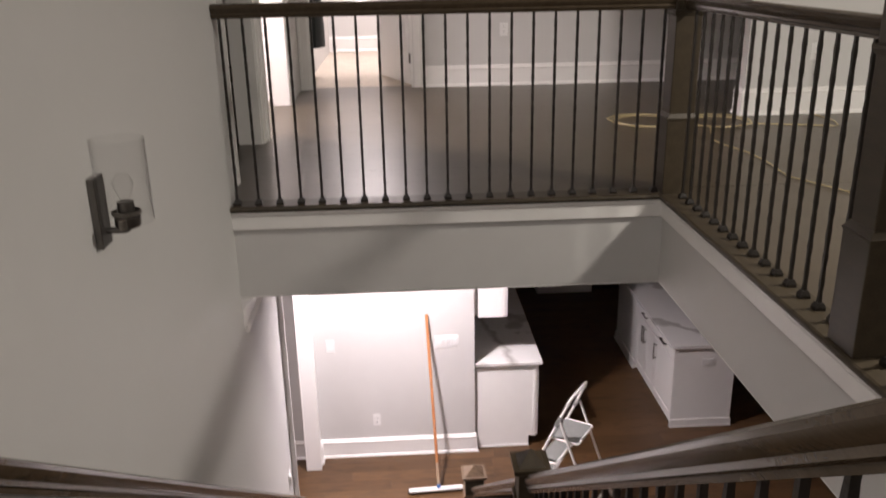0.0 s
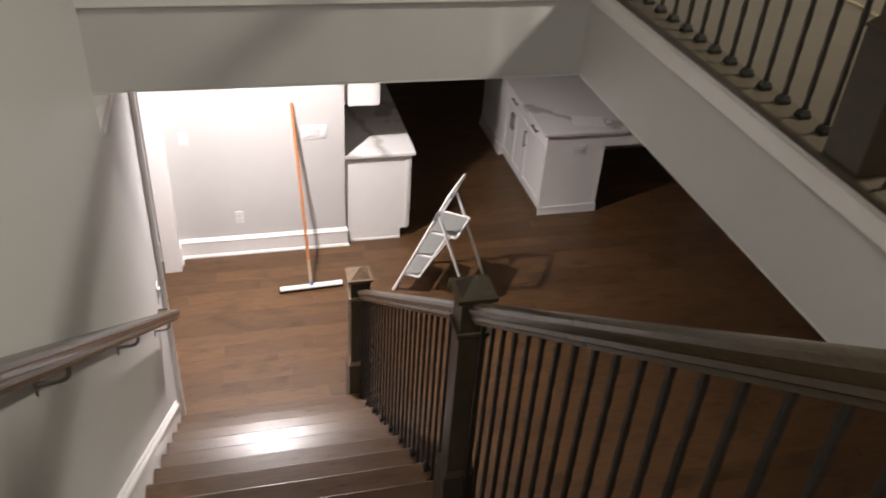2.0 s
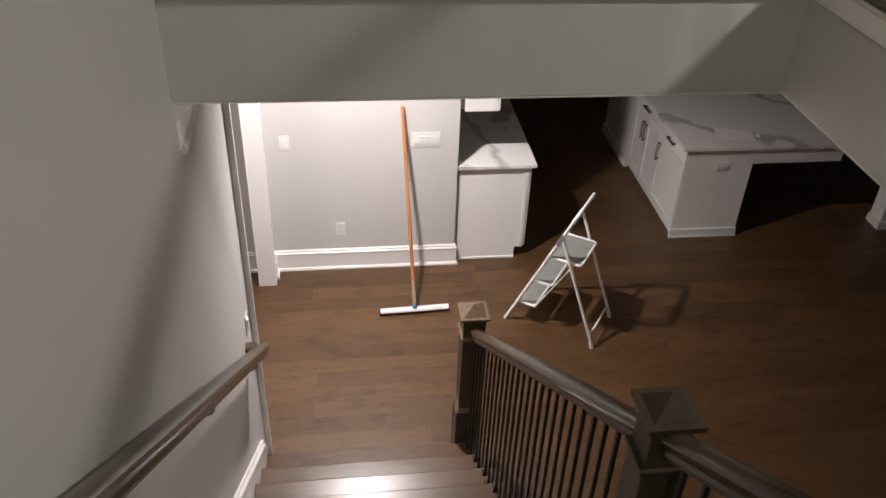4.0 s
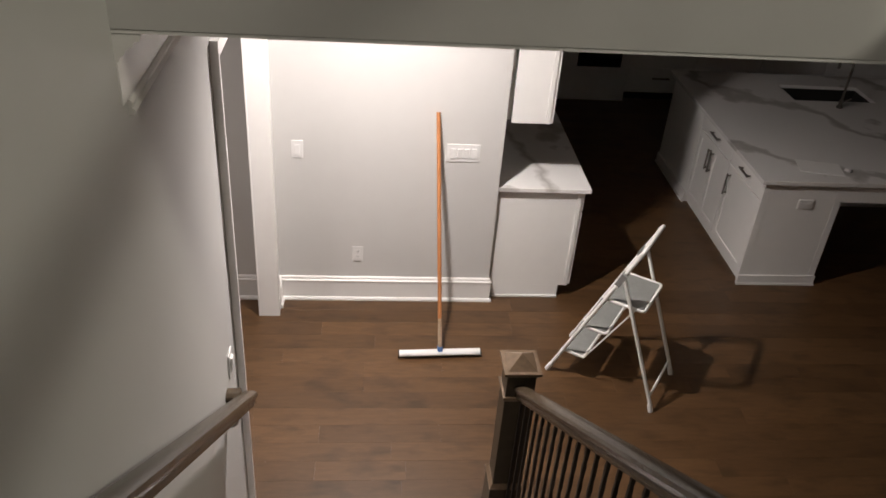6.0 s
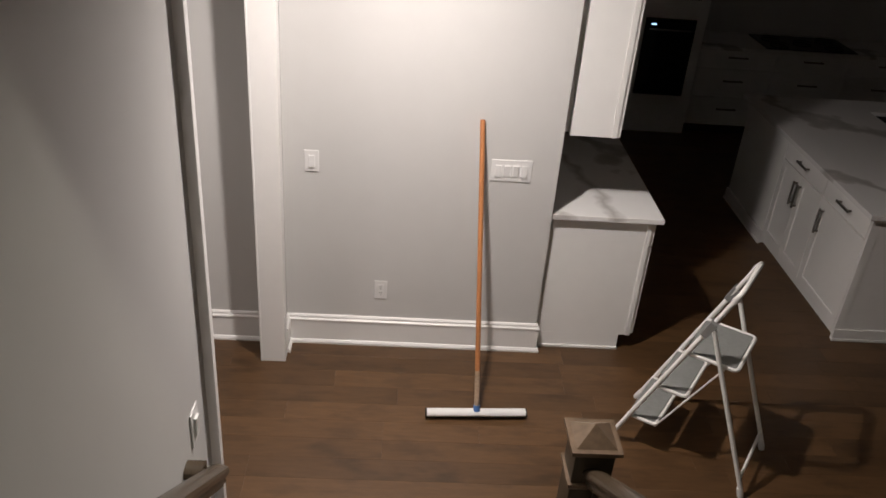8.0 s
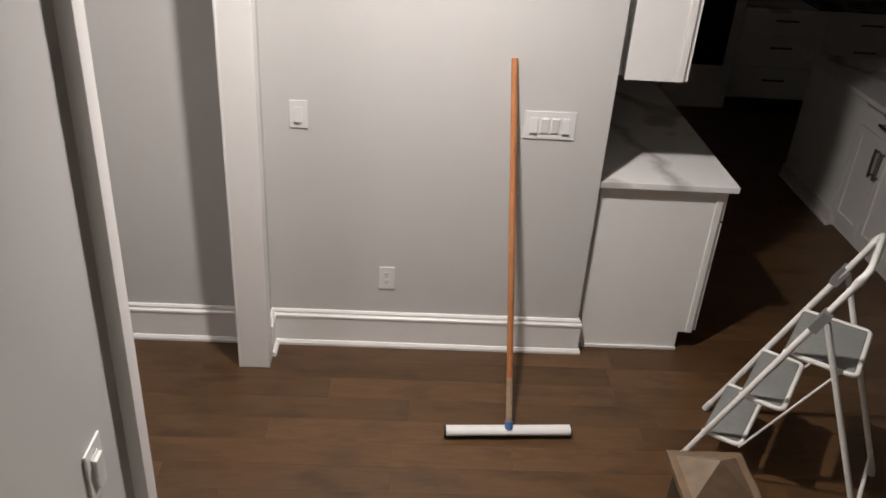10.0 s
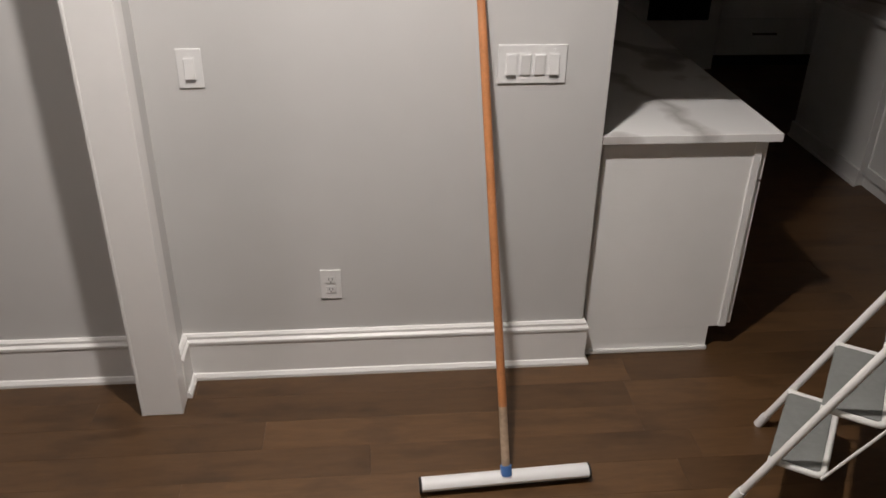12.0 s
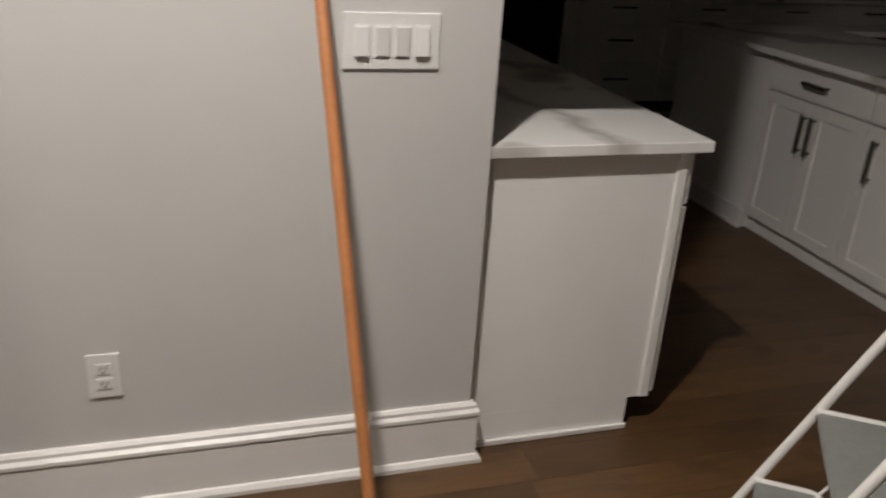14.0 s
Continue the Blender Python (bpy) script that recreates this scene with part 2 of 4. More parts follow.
def box(x0, x1, y0, y1, z0, z1, bevel=0.0, bm=None):
    own = bmesh.new()
    bmesh.ops.create_cube(own, size=1)
    for v in own.verts:
        v.co = Vector(((x0 + x1) / 2 + v.co.x * (x1 - x0), (y0 + y1) / 2 + v.co.y * (y1 - y0), (z0 + z1) / 2 + v.co.z * (z1 - z0)))
    if bevel:
        bmesh.ops.bevel(own, geom=own.edges[:], offset=bevel, segments=2, affect="EDGES", profile=0.6)
    if bm is None:
        return own
    return merge(bm, own)


def merge(bm, other):
    me = bpy.data.meshes.new("joined")
    other.to_mesh(me)
    other.free()
    bm.from_mesh(me)
    bpy.data.meshes.remove(me)
    return bm


def sweep(profile, path, bm=None, up=(0, 0, 1), closed=False):
    """A closed profile (side, up) carried along a path of points."""
    own = bm or bmesh.new()
    path = [Vector(p) for p in path]
    rings = []
    for i, p in enumerate(path):
        a = path[i] - path[i - 1] if i or closed else path[1] - path[0]
        b = path[(i + 1) % len(path)] - path[i] if i < len(path) - 1 or closed else a
        way = (a.normalized() + b.normalized()).normalized()
        side = way.cross(Vector(up)).normalized()
        top = side.cross(way).normalized()
        stretch = 1 / max(0.4, math.sqrt(max(0.05, (1 + a.normalized().dot(b.normalized())) / 2)))
        flat = abs(Vector(up).dot(a.normalized().cross(b.normalized()))) > 0.01
        rings.append([own.verts.new(p + side * u * (stretch if flat else 1) + top * v * (1 if flat else stretch)) for u, v in profile])
    n = len(profile)
    pairs = list(zip(rings, rings[1:])) + ([(rings[-1], rings[0])] if closed else [])
    for r, s in pairs:
        for k in range(n):
            own.faces.new((r[k], r[(k + 1) % n], s[(k + 1) % n], s[k]))
    if not closed:
        own.faces.new(rings[0][::-1])
        own.faces.new(rings[-1])
    return own


def ring(radius, n=10):
    return [(radius * math.cos(2 * math.pi * k / n), radius * math.sin(2 * math.pi * k / n)) for k in range(n)]


def tube(path, radius, n=10, bm=None, closed=False, up=(0.013, 0.021, 1)):
    return sweep(ring(radius, n), path, bm, up, closed)


def arc_path(points, radius=0.05, steps=5):
    """The points with their inner corners rounded."""
    pts = [Vector(p) for p in points]
    out = [pts[0]]
    for a, b, c in zip(pts, pts[1:], pts[2:]):
        u, w = (a - b).normalized(), (c - b).normalized()
        r = min(radius, (a - b).length / 2, (c - b).length / 2)
        for k in range(steps + 1):
            t = k / steps
            out.append((b + u * r) * (1 - t) ** 2 + b * 2 * t * (1 - t) + (b + w * r) * t * t)
    return out + [pts[-1]]


def lathe(profile, n=20, centre=(0, 0, 0)):
    """A turned body round z from (radius, height) pairs."""
    bm = bmesh.new()
    rows = []
    for r, z in profile:
        if r < 1e-5:
            rows.append([bm.verts.new((centre[0], centre[1], centre[2] + z))] * n)
        else:
            rows.append([bm.verts.new((centre[0] + r * math.cos(2 * math.pi * k / n), centre[1] + r * math.sin(2 * math.pi * k / n), centre[2] + z)) for k in range(n)])
    for a, b in zip(rows, rows[1:]):
        for k in range(n):
            f = []
            for v in (a[k], a[(k + 1) % n], b[(k + 1) % n], b[k]):
                if v not in f:
                    f.append(v)
            if len(f) > 2:
                bm.faces.new(f)
    return bm


def frustum(bm, half0, half1, z0, z1, cx=0.0, cy=0.0):
    a = [bm.verts.new((cx + sx * half0, cy + sy * half0, z0)) for sx, sy in ((-1, -1), (1, -1), (1, 1), (-1, 1))]
    b = [bm.verts.new((cx + sx * half1, cy + sy * half1, z1)) for sx, sy in ((-1, -1), (1, -1), (1, 1), (-1, 1))]
    for k in range(4):
        bm.faces.new((a[k], a[(k + 1) % 4], b[(k + 1) % 4], b[k]))
    bm.faces.new(a[::-1])
    bm.faces.new(b)
    return bm


# ---- the plan (metres; stairs run down along +y) ----
FLOOR2 = 3.37          # upper floor
CEIL1 = 2.905          # lower ceiling
CEIL2 = 5.95           # upper ceiling
RISE, GO, STEPS = 0.187, 0.257, 16
NOSE = 3.62            # nosing of the lowest step
LAND = RISE * STEPS
LANDY = NOSE - GO * (STEPS - 1)
XL = -0.785            # stair wall
XLEG = -0.775          # face of the boxed leg at the switch wall
XS = 1.31              # side face of the upper floor
YF = 2.733             # front face of the upper floor
YB = 5.76              # switch wall
XB = 0.645             # its end
XR = 8.0
XU = -0.855           # upper hall wall beyond the stairwell


def wall(name, label, *boxes, material=None):
    bm = bmesh.new()
    for b in boxes:
        box(*b, bm=bm)
    return tagged(mesh_object(name, bm, material or PAINT), label, "wall", kind="structure")


# lower floor slab, upper floors
sub = tagged(mesh_object("floor", box(-4, XR, -3.2, 10.4, -0.2, -0.012), KICK_SINK), "lower floor of brown stained hickory boards", "floor", kind="structure")
for b, lab in (((XS + 0.004, XR, -3.2, 10.2), "grey painted side face of the upper floor along the stairwell"),
               ((XL - 2.6, XS + 0.0035, YF + 0.004, 10.2), "grey painted front face of the upper floor above the stairs")):
    tagged(mesh_object("upper_floor_body", box(*b, CEIL1 + 0.004, FLOOR2 - 0.03), PAINT), lab, "floor edge", kind="structure")
ceil = bmesh.new()
box(XL - 3.2, XR, YF + 0.006, 10.4, CEIL1 - 0.006, CEIL1 + 0.002, bm=ceil)
box(XS + 0.006, XR, -3.2, YF + 0.0055, CEIL1 - 0.006, CEIL1 + 0.002, bm=ceil)
tagged(mesh_object("ceiling_lower", ceil, CEIL), "white painted lower ceiling", "ceiling", kind="structure")
tagged(mesh_object("ceiling_upper", box(-4, XR, -3.2, 10.4, CEIL2, CEIL2 + 0.1), CEIL), "white painted upper ceiling", "ceiling", kind="structure")

# walls
OPEN0, OPEN1, OPENZ = 3.885, 5.54, 2.46
wall("wall_stair", "light grey painted wall beside the stairs",
     (XL - 0.15, XL, -3.2, OPEN0, 0, FLOOR2 - 0.03), (XL - 0.15, XL, -3.2, YF + 0.11, FLOOR2 - 0.03, CEIL2), (XL - 0.15, XL, OPEN0, YB, OPENZ, CEIL1 - 0.008), (XLEG - 0.15, XLEG - 0.05, OPEN1 + 0.0205, YB, 0, OPENZ - 0.0005))
wall("wall_switch", "light grey painted wall with switches and outlet", (-4, XB, YB, YB + 0.14, 0, CEIL1 - 0.008))
wall("wall_kitchen_side", "grey kitchen wall behind the counter run", (XB - 0.14, XB, YB + 0.14, 10.3, 0, CEIL1 - 0.008))
wall("wall_kitchen_back", "grey kitchen wall behind the ovens", (XB, XR, 10.25, 10.4, 0, CEIL1 - 0.008))
wall("wall_east", "plain wall that closes the place", (XR, XR + 0.15, -3.2, 10.4, 0, CEIL2))
wall("wall_south", "plain wall behind the landing", (-4, XR, -3.35, -3.2, 0, CEIL2))
wall("wall_west", "plain wall of the side hall", (-4.15, -4, -3.2, 10.4, 0, CEIL2))

UPB = 6.56             # upper back wall
A0, A1, B0, B1, HEAD = 3.30, 4.20, 4.46, 5.72, FLOOR2 + 2.06
wall("wall_upper_left", "white upper hall wall with doorways",
     (XU - 0.145, XU, YF + 0.11, A0, FLOOR2 - 0.03, CEIL2), (XU - 0.145, XU, A0, A1, HEAD, CEIL2), (XU - 0.145, XU, A1, B0, FLOOR2 - 0.03, CEIL2), (XU - 0.145, XU, B0, B1, HEAD, CEIL2), (XU - 0.145, XU, B1, UPB, FLOOR2 - 0.03, CEIL2))
wall("wall_upper_back", "grey upper hall wall with a bedroom doorway",
     (XU, -0.762, UPB, UPB + 0.12, FLOOR2 - 0.03, CEIL2), (-0.762, 0.17, UPB, UPB + 0.12, FLOOR2 + 2.06, CEIL2), (0.17, XR, UPB, UPB + 0.12, FLOOR2 - 0.03, CEIL2))
wall("wall_upper_jog", "grey upper hall wall in front of a dark corridor", (2.50, XR, 4.72, 4.86, FLOOR2 - 0.03, CEIL2))
wall("wall_bedroom", "white bedroom walls", (-2.6, 2.5, 10.0, 10.2, FLOOR2 - 0.03, CEIL2), (-0.95, -0.85, UPB + 0.12, 10.0, FLOOR2 - 0.03, CEIL2), (1.2, 1.3, UPB + 0.12, 10.0, FLOOR2 - 0.03, CEIL2), (-2.7, XU - 0.145, UPB - 0.6, UPB - 0.5, FLOOR2 - 0.03, CEIL2), (-2.7, XU - 0.145, 4.29, 4.37, FLOOR2 - 0.03, CEIL2), (-2.7, XU - 0.145, 2.95, 3.05, FLOOR2 - 0.03, CEIL2), (-2.7, -2.6, 2.95, UPB - 0.5, FLOOR2 - 0.03, CEIL2))

# baseboards: tall board with a stepped cap and a shoe
BASE = [(0, 0), (0.034, 0), (0.034, 0.012), (0.026, 0.024), (0.020, 0.026), (0.020, 0.150), (0.024, 0.154), (0.024, 0.164), (0.015, 0.172), (0.015, 0.182), (0.008, 0.190), (0, 0.190)]


def baseboard(path, label="white painted baseboard with a stepped cap", z=0.0):
    """The board stands to the right of the way along the path."""
    bm = sweep(BASE, [(x, y, z) for x, y in path])
    return tagged(mesh_object("baseboard", bm, TRIM), label, "baseboard", kind="structure")


baseboard([(XLEG - 0.05, OPEN1 + 0.087), (XLEG - 0.05, YB), (XB, YB), (XB, YB + 0.02)])
baseboard([(-3.9, YB), (XLEG - 0.165, YB)])
baseboard([(XU, YF + 0.112), (XU, A0 - 0.095)], z=FLOOR2)
baseboard([(0.17 + 0.09, UPB), (XR, UPB)], z=FLOOR2)
baseboard([(2.50, 4.86), (2.50, 4.72), (XR, 4.72)], z=FLOOR2)
baseboard([(-2.6, 10.0), (1.2, 10.0)], z=FLOOR2)


def casing(path, width, label, out):
    """Door casing with a back band, on a wall whose face looks along out; the path runs round the opening."""
    prof = [(-width / 2, 0), (width / 2, 0), (width / 2, 0.014), (width / 2 - 0.012, 0.018), (-width / 2 + 0.022, 0.020), (-width / 2 + 0.018, 0.030), (-width / 2, 0.030)]
    return tagged(mesh_object("door_casing", sweep(prof, path, up=out), TRIM, smooth=False), label, "door casing", kind="structure")


W = 0.09
casing([(XL, OPEN0 - 0.048, 0.0), (XL, OPEN0 - 0.048, OPENZ + 0.02), (XL, OPEN1 + 0.02, OPENZ + 0.02)], W, "white moulded casing round the hall opening", (1, 0, 0))
# opening jambs and the wide boxed leg beside the switch wall
tagged(mesh_object("jamb", box(XL - 0.152, XL + 0.002, OPEN0, OPEN0 + 0.018, 0, OPENZ), TRIM), "white jamb of the hall opening", "jamb", kind="structure")
tagged(mesh_object("jamb_head", box(XL - 0.152, XL + 0.002, OPEN0, OPEN1, OPENZ - 0.018, OPENZ - 0.001), TRIM), "white head of the hall opening", "jamb", kind="structure")
leg = bmesh.new()
box(XLEG - 0.166, XLEG - 0.032, OPEN1, OPEN1 + 0.02, 0, OPENZ, 0.002, bm=leg)
box(XLEG - 0.0495, XLEG - 0.0325, OPEN1 + 0.0205, OPEN1 + 0.085, 0, OPENZ, 0.004, bm=leg)
box(XLEG - 0.172, XLEG - 0.162, OPEN1 - 0.004, OPEN1 + 0.06, 0, OPENZ, 0.003, bm=leg)
tagged(mesh_object("door_casing", leg, TRIM), "white boxed casing leg beside the switch wall", "door casing", kind="structure")

# trim on the floor edge and the crown under the ceiling
TRIMPROF = [(0, 0), (0.012, 0), (0.015, 0.003), (0.015, 0.066), (0.024, 0.076), (0.024, 0.088), (0, 0.088)]
bm = sweep(TRIMPROF, [(XL, YF, FLOOR2 - 0.115), (XS, YF, FLOOR2 - 0.115), (XS, -3.2, FLOOR2 - 0.115)])
tagged(mesh_object("trim", bm, TRIM), "white trim board under the floor nosing", "trim", kind="structure")
NOSEP = [(-0.09, 0), (0.030, 0), (0.038, 0.006), (0.040, 0.014), (0.036, 0.022), (0.028, 0.026), (-0.09, 0.026)]
bm = sweep(NOSEP, [(XL, YF, FLOOR2 - 0.022), (XS, YF, FLOOR2 - 0.022), (XS, -3.2, FLOOR2 - 0.022)])
tagged(mesh_object("nosing", bm, ESPRESSO), "dark wood nosing round the stairwell", "nosing", kind="structure")
CROWN = [(0, 0), (0.008, 0.0), (0.012, 0.010), (0.020, 0.016), (0.027, 0.028), (0.040, 0.036), (0.046, 0.046), (0.058, 0.050), (0.060, 0.0625), (0, 0.0625)]
bm = sweep(CROWN, [(XL, YF + 0.006, CEIL1 - 0.071), (XL, YB, CEIL1 - 0.071)])
tagged(mesh_object("crown_moulding", bm, TRIM), "white crown moulding over the hall opening", "moulding", kind="structure")
LOWER = [(0, 0), (0.012, 0.002), (0.018, 0.010), (0.010, 0.018), (0.013, 0.030), (0.007, 0.038), (0, 0.040)]
bm = sweep(LOWER, [(XL, YF + 0.045, CEIL1 - 0.212), (XL, YB, CEIL1 - 0.212)])
tagged(mesh_object("picture_moulding", bm, TRIM), "thin white moulding below the crown", "moulding", kind="structure")
tagged(mesh_object("frieze", box(XL, XL + 0.004, YF + 0.006, YB, CEIL1 - 0.172, CEIL1 - 0.0715), TRIM), "white frieze board between the mouldings", "frieze", kind="structure")

# landing at the head of the stairs
land = tagged(mesh_object("landing", box(XL, XS, -3.2, LANDY - 0.03, LAND - 0.25, LAND - 0.022), PAINT), "landing at the head of the stairs", "landing", kind="structure")
part("boards", box(XL, XS, -3.2, LANDY, LAND - 0.018, LAND, 0.004), TREAD, land)

# ---- staircase ----
stairs = thing("staircase", "straight wooden staircase with brown treads and white risers", "staircase", kind="structure")
XT = 0.50
for k in range(1, STEPS):
    y1 = NOSE - GO * (k - 1)
    z = RISE * k
    part("tread", box(XL + 0.022, XT + 0.03, y1 - GO - 0.01, y1, z - 0.026, z, 0.009), TREAD, stairs)
for k in range(1, STEPS + 1):
    y1 = NOSE - 0.028 - GO * (k - 1)
    part("riser", box(XL + 0.022, XT, y1 - 0.018, y1, RISE * (k - 1) + (0.001 if k > 1 else 0), RISE * k - 0.0265), TRIM, stairs)
SL = RISE / GO
skirt = bmesh.new()
pts = [(NOSE + 0.03, 0.0), (NOSE + 0.03, 0.20), (NOSE - 0.04, 0.30), (LANDY - 0.3, LAND + 0.30), (LANDY - 0.3, LAND - 0.30), (NOSE - 0.30, 0.0)]
a = [skirt.verts.new((XL, y, z)) for y, z in pts]
b = [skirt.verts.new((XL + 0.020, y, z)) for y, z in pts]
skirt.faces.new(a), skirt.faces.new(b[::-1])
for k in range(len(pts)):
    skirt.faces.new((a[k], a[(k + 1) % len(pts)], b[(k + 1) % len(pts)], b[k]))
part("skirt_board", skirt, TRIM, stairs, "white skirt board along the wall")
CAPP = [(-0.001, -0.012), (0.026, -0.012), (0.026, 0.004), (0.020, 0.012), (0.012, 0.016), (0.012, 0.026), (-0.001, 0.030)]
part("skirt_cap", sweep(CAPP, [(XL, LANDY - 0.3, LAND + 0.31), (XL, NOSE - 0.03, 0.31), (XL, NOSE + 0.028, 0.22)]), TRIM, stairs, "white moulded skirt cap")
part("skirt_shoe", box(XL + 0.0005, XL + 0.030, NOSE + 0.031, NOSE + 0.055, 0, 0.10, 0.006), TRIM, stairs)
string = bmesh.new()
pts = [(NOSE - 0.05, 0.0), (NOSE - 0.05, RISE - 0.03)]
for k in range(2, STEPS + 1):
    pts += [(NOSE - 0.05 - GO * (k - 1), RISE * (k - 1) - 0.03), (NOSE - 0.05 - GO * (k - 1), RISE * k - 0.03)]
pts += [(LANDY - 0.3, LAND - 0.03), (LANDY - 0.3, LAND - 0.32), (NOSE - 0.40, 0.0)]
a = [string.verts.new((XT, y, z)) for y, z in pts]
b = [string.verts.new((XT - 0.03, y, z)) for y, z in pts]
f1, f2 = string.faces.new(a), string.faces.new(b[::-1])
for k in range(len(pts)):
    string.faces.new((a[k], a[(k + 1) % len(pts)], b[(k + 1) % len(pts)], b[k]))
bmesh.ops.triangulate(string, faces=[f1, f2])
part("stringer", string, TRIM, stairs, "white cut stringer")

# ---- railings ----
RAILP = [(-0.020, -0.060), (0.020, -0.060), (0.020, -0.050), (0.027, -0.046), (0.023, -0.036), (0.031, -0.026), (0.034, -0.014), (0.029, -0.004), (0.016, 0.002), (0, 0.004),
         (-0.016, 0.002), (-0.029, -0.004), (-0.034, -0.014), (-0.031, -0.026), (-0.023, -0.036), (-0.027, -0.046), (-0.020, -0.050)]


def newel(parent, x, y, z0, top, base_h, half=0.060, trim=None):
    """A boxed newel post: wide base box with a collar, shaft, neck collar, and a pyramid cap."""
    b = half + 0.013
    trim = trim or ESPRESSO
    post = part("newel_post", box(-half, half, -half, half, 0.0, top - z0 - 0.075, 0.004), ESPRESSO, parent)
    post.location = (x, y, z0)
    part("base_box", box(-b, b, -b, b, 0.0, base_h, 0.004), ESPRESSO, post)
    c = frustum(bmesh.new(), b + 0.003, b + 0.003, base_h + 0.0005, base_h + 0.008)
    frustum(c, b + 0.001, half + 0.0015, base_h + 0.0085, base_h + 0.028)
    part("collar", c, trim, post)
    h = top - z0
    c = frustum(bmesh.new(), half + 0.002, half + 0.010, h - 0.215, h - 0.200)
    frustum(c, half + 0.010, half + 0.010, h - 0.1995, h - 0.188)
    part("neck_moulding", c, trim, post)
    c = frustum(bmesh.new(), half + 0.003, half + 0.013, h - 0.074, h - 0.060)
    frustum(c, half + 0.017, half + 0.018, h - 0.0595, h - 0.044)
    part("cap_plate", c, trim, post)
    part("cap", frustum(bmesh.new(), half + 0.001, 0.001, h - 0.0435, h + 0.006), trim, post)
    return post


def bar_mesh(length, name="baluster"):
    """A square hammered bar, a little uneven along its length."""
    bm = bmesh.new()
    n = max(8, int(length / 0.030))
    rows = []
    for i in range(n + 1):
        z = length * i / n
        w = 0.0059 + 0.0008 * math.sin(i * 2.4) * (0 < i < n)
        rows.append([bm.verts.new((sx * w, sy * w, z)) for sx, sy in ((-1, -1), (1, -1), (1, 1), (-1, 1))])
    for r, s in zip(rows, rows[1:]):
        for k in range(4):
            bm.faces.new((r[k], r[(k + 1) % 4], s[(k + 1) % 4], s[k]))
    bm.faces.new(rows[0][::-1]), bm.faces.new(rows[-1])
    me = bpy.data.meshes.new(name)
    bm.to_mesh(me)
    bm.free()
    me.materials.append(IRON)
    return me


def shoe_mesh():
    bm = frustum(bmesh.new(), 0.017, 0.017, 0.0005, 0.012)
    frustum(bm, 0.0165, 0.011, 0.0122, 0.026)
    me = bpy.data.meshes.new("shoe")
    bm.to_mesh(me)
    bm.free()
    me.materials.append(IRON)
    return me


SHOE = shoe_mesh()


def baluster(parent, x, y, z, me):
    ob = new("baluster", me)
    ob.parent, ob.location = parent, (x, y, z)
    sh = new("shoe", SHOE)
    sh.parent = ob
    return ob


def rail_z(y):
    return 1.148 + 0.728 * (3.553 - y)


XN = 0.452
srail = thing("stair_railing", "dark stained stair railing with black iron balusters", "railing", kind="structure")
MIDY, TOPY = 1.395, -0.62
part("handrail", sweep(RAILP, [(XN, 3.64, rail_z(3.64)), (XN, MIDY + 0.05, rail_z(MIDY + 0.05))]), RAILWOOD, srail, "brown stained handrail", True)
part("handrail", sweep(RAILP, [(XN, MIDY - 0.05, rail_z(MIDY - 0.05)), (XN, TOPY, rail_z(TOPY))]), RAILWOOD, srail, "brown stained handrail", True)
# only this newel's cap and mouldings carry painted lamplight
newel(srail, XN, 3.70, 0.0, 1.213, 0.44, 0.064, trim=LITWOOD)
kmid = int((NOSE - MIDY) / GO) + 1
newel(srail, XN, MIDY, RISE * kmid, 2.825, 0.27, 0.047)
newel(srail, XN, TOPY - 0.05, LAND, 4.34, 0.34)
for k in range(1, STEPS):
    for off in (0.043, 0.1287, 0.2143):
        y = NOSE - GO * (k - 1) - off
        if abs(y - MIDY) < 0.085 or y > 3.60:
            continue
        ln = rail_z(y) - 0.05 - RISE * k
        baluster(srail, XN, y, RISE * k, bar_mesh(round(ln, 3)))
for y in (-0.28, -0.365, -0.45, -0.535):
    baluster(srail, XN, y, LAND, bar_mesh(rail_z(y) - 0.05 - LAND))

brail = thing("balcony_railing", "dark stained upper hall railing with black iron balusters", "railing", kind="structure")
RZ = FLOOR2 + 0.925
XP, YP = 1.36, 2.765
ZN = FLOOR2 + 0.004
part("handrail", sweep(RAILP, [(XL, YP - 0.015, RZ), (XP - 0.05, YP - 0.015, RZ)]), RAILWOOD, brail, "brown stained handrail", True)
part("handrail", sweep(RAILP, [(XP, YP - 0.05, RZ), (XP, 1.06, RZ)]), RAILWOOD, brail, "brown stained handrail", True)
part("handrail", sweep(RAILP, [(XP, 0.96, RZ), (XP, -0.9, RZ)]), RAILWOOD, brail, "brown stained handrail", True)
newel(brail, XP, YP, ZN, RZ + 0.125, 0.36)
newel(brail, XP, 1.01, ZN, RZ + 0.125, 0.345)
newel(brail, XP, -0.95, ZN, RZ + 0.125, 0.345)
BAR = bar_mesh(RZ - 0.05 - ZN)
for k in range(21):
    baluster(brail, -0.755 + 0.1008 * k, YP - 0.015, ZN, BAR)
for k in range(15):
    baluster(brail, XP, 1.182 + 0.1023 * k, ZN, BAR)
for k in range(18):
    baluster(brail, XP, 0.884 - 0.098 * k, ZN, BAR)


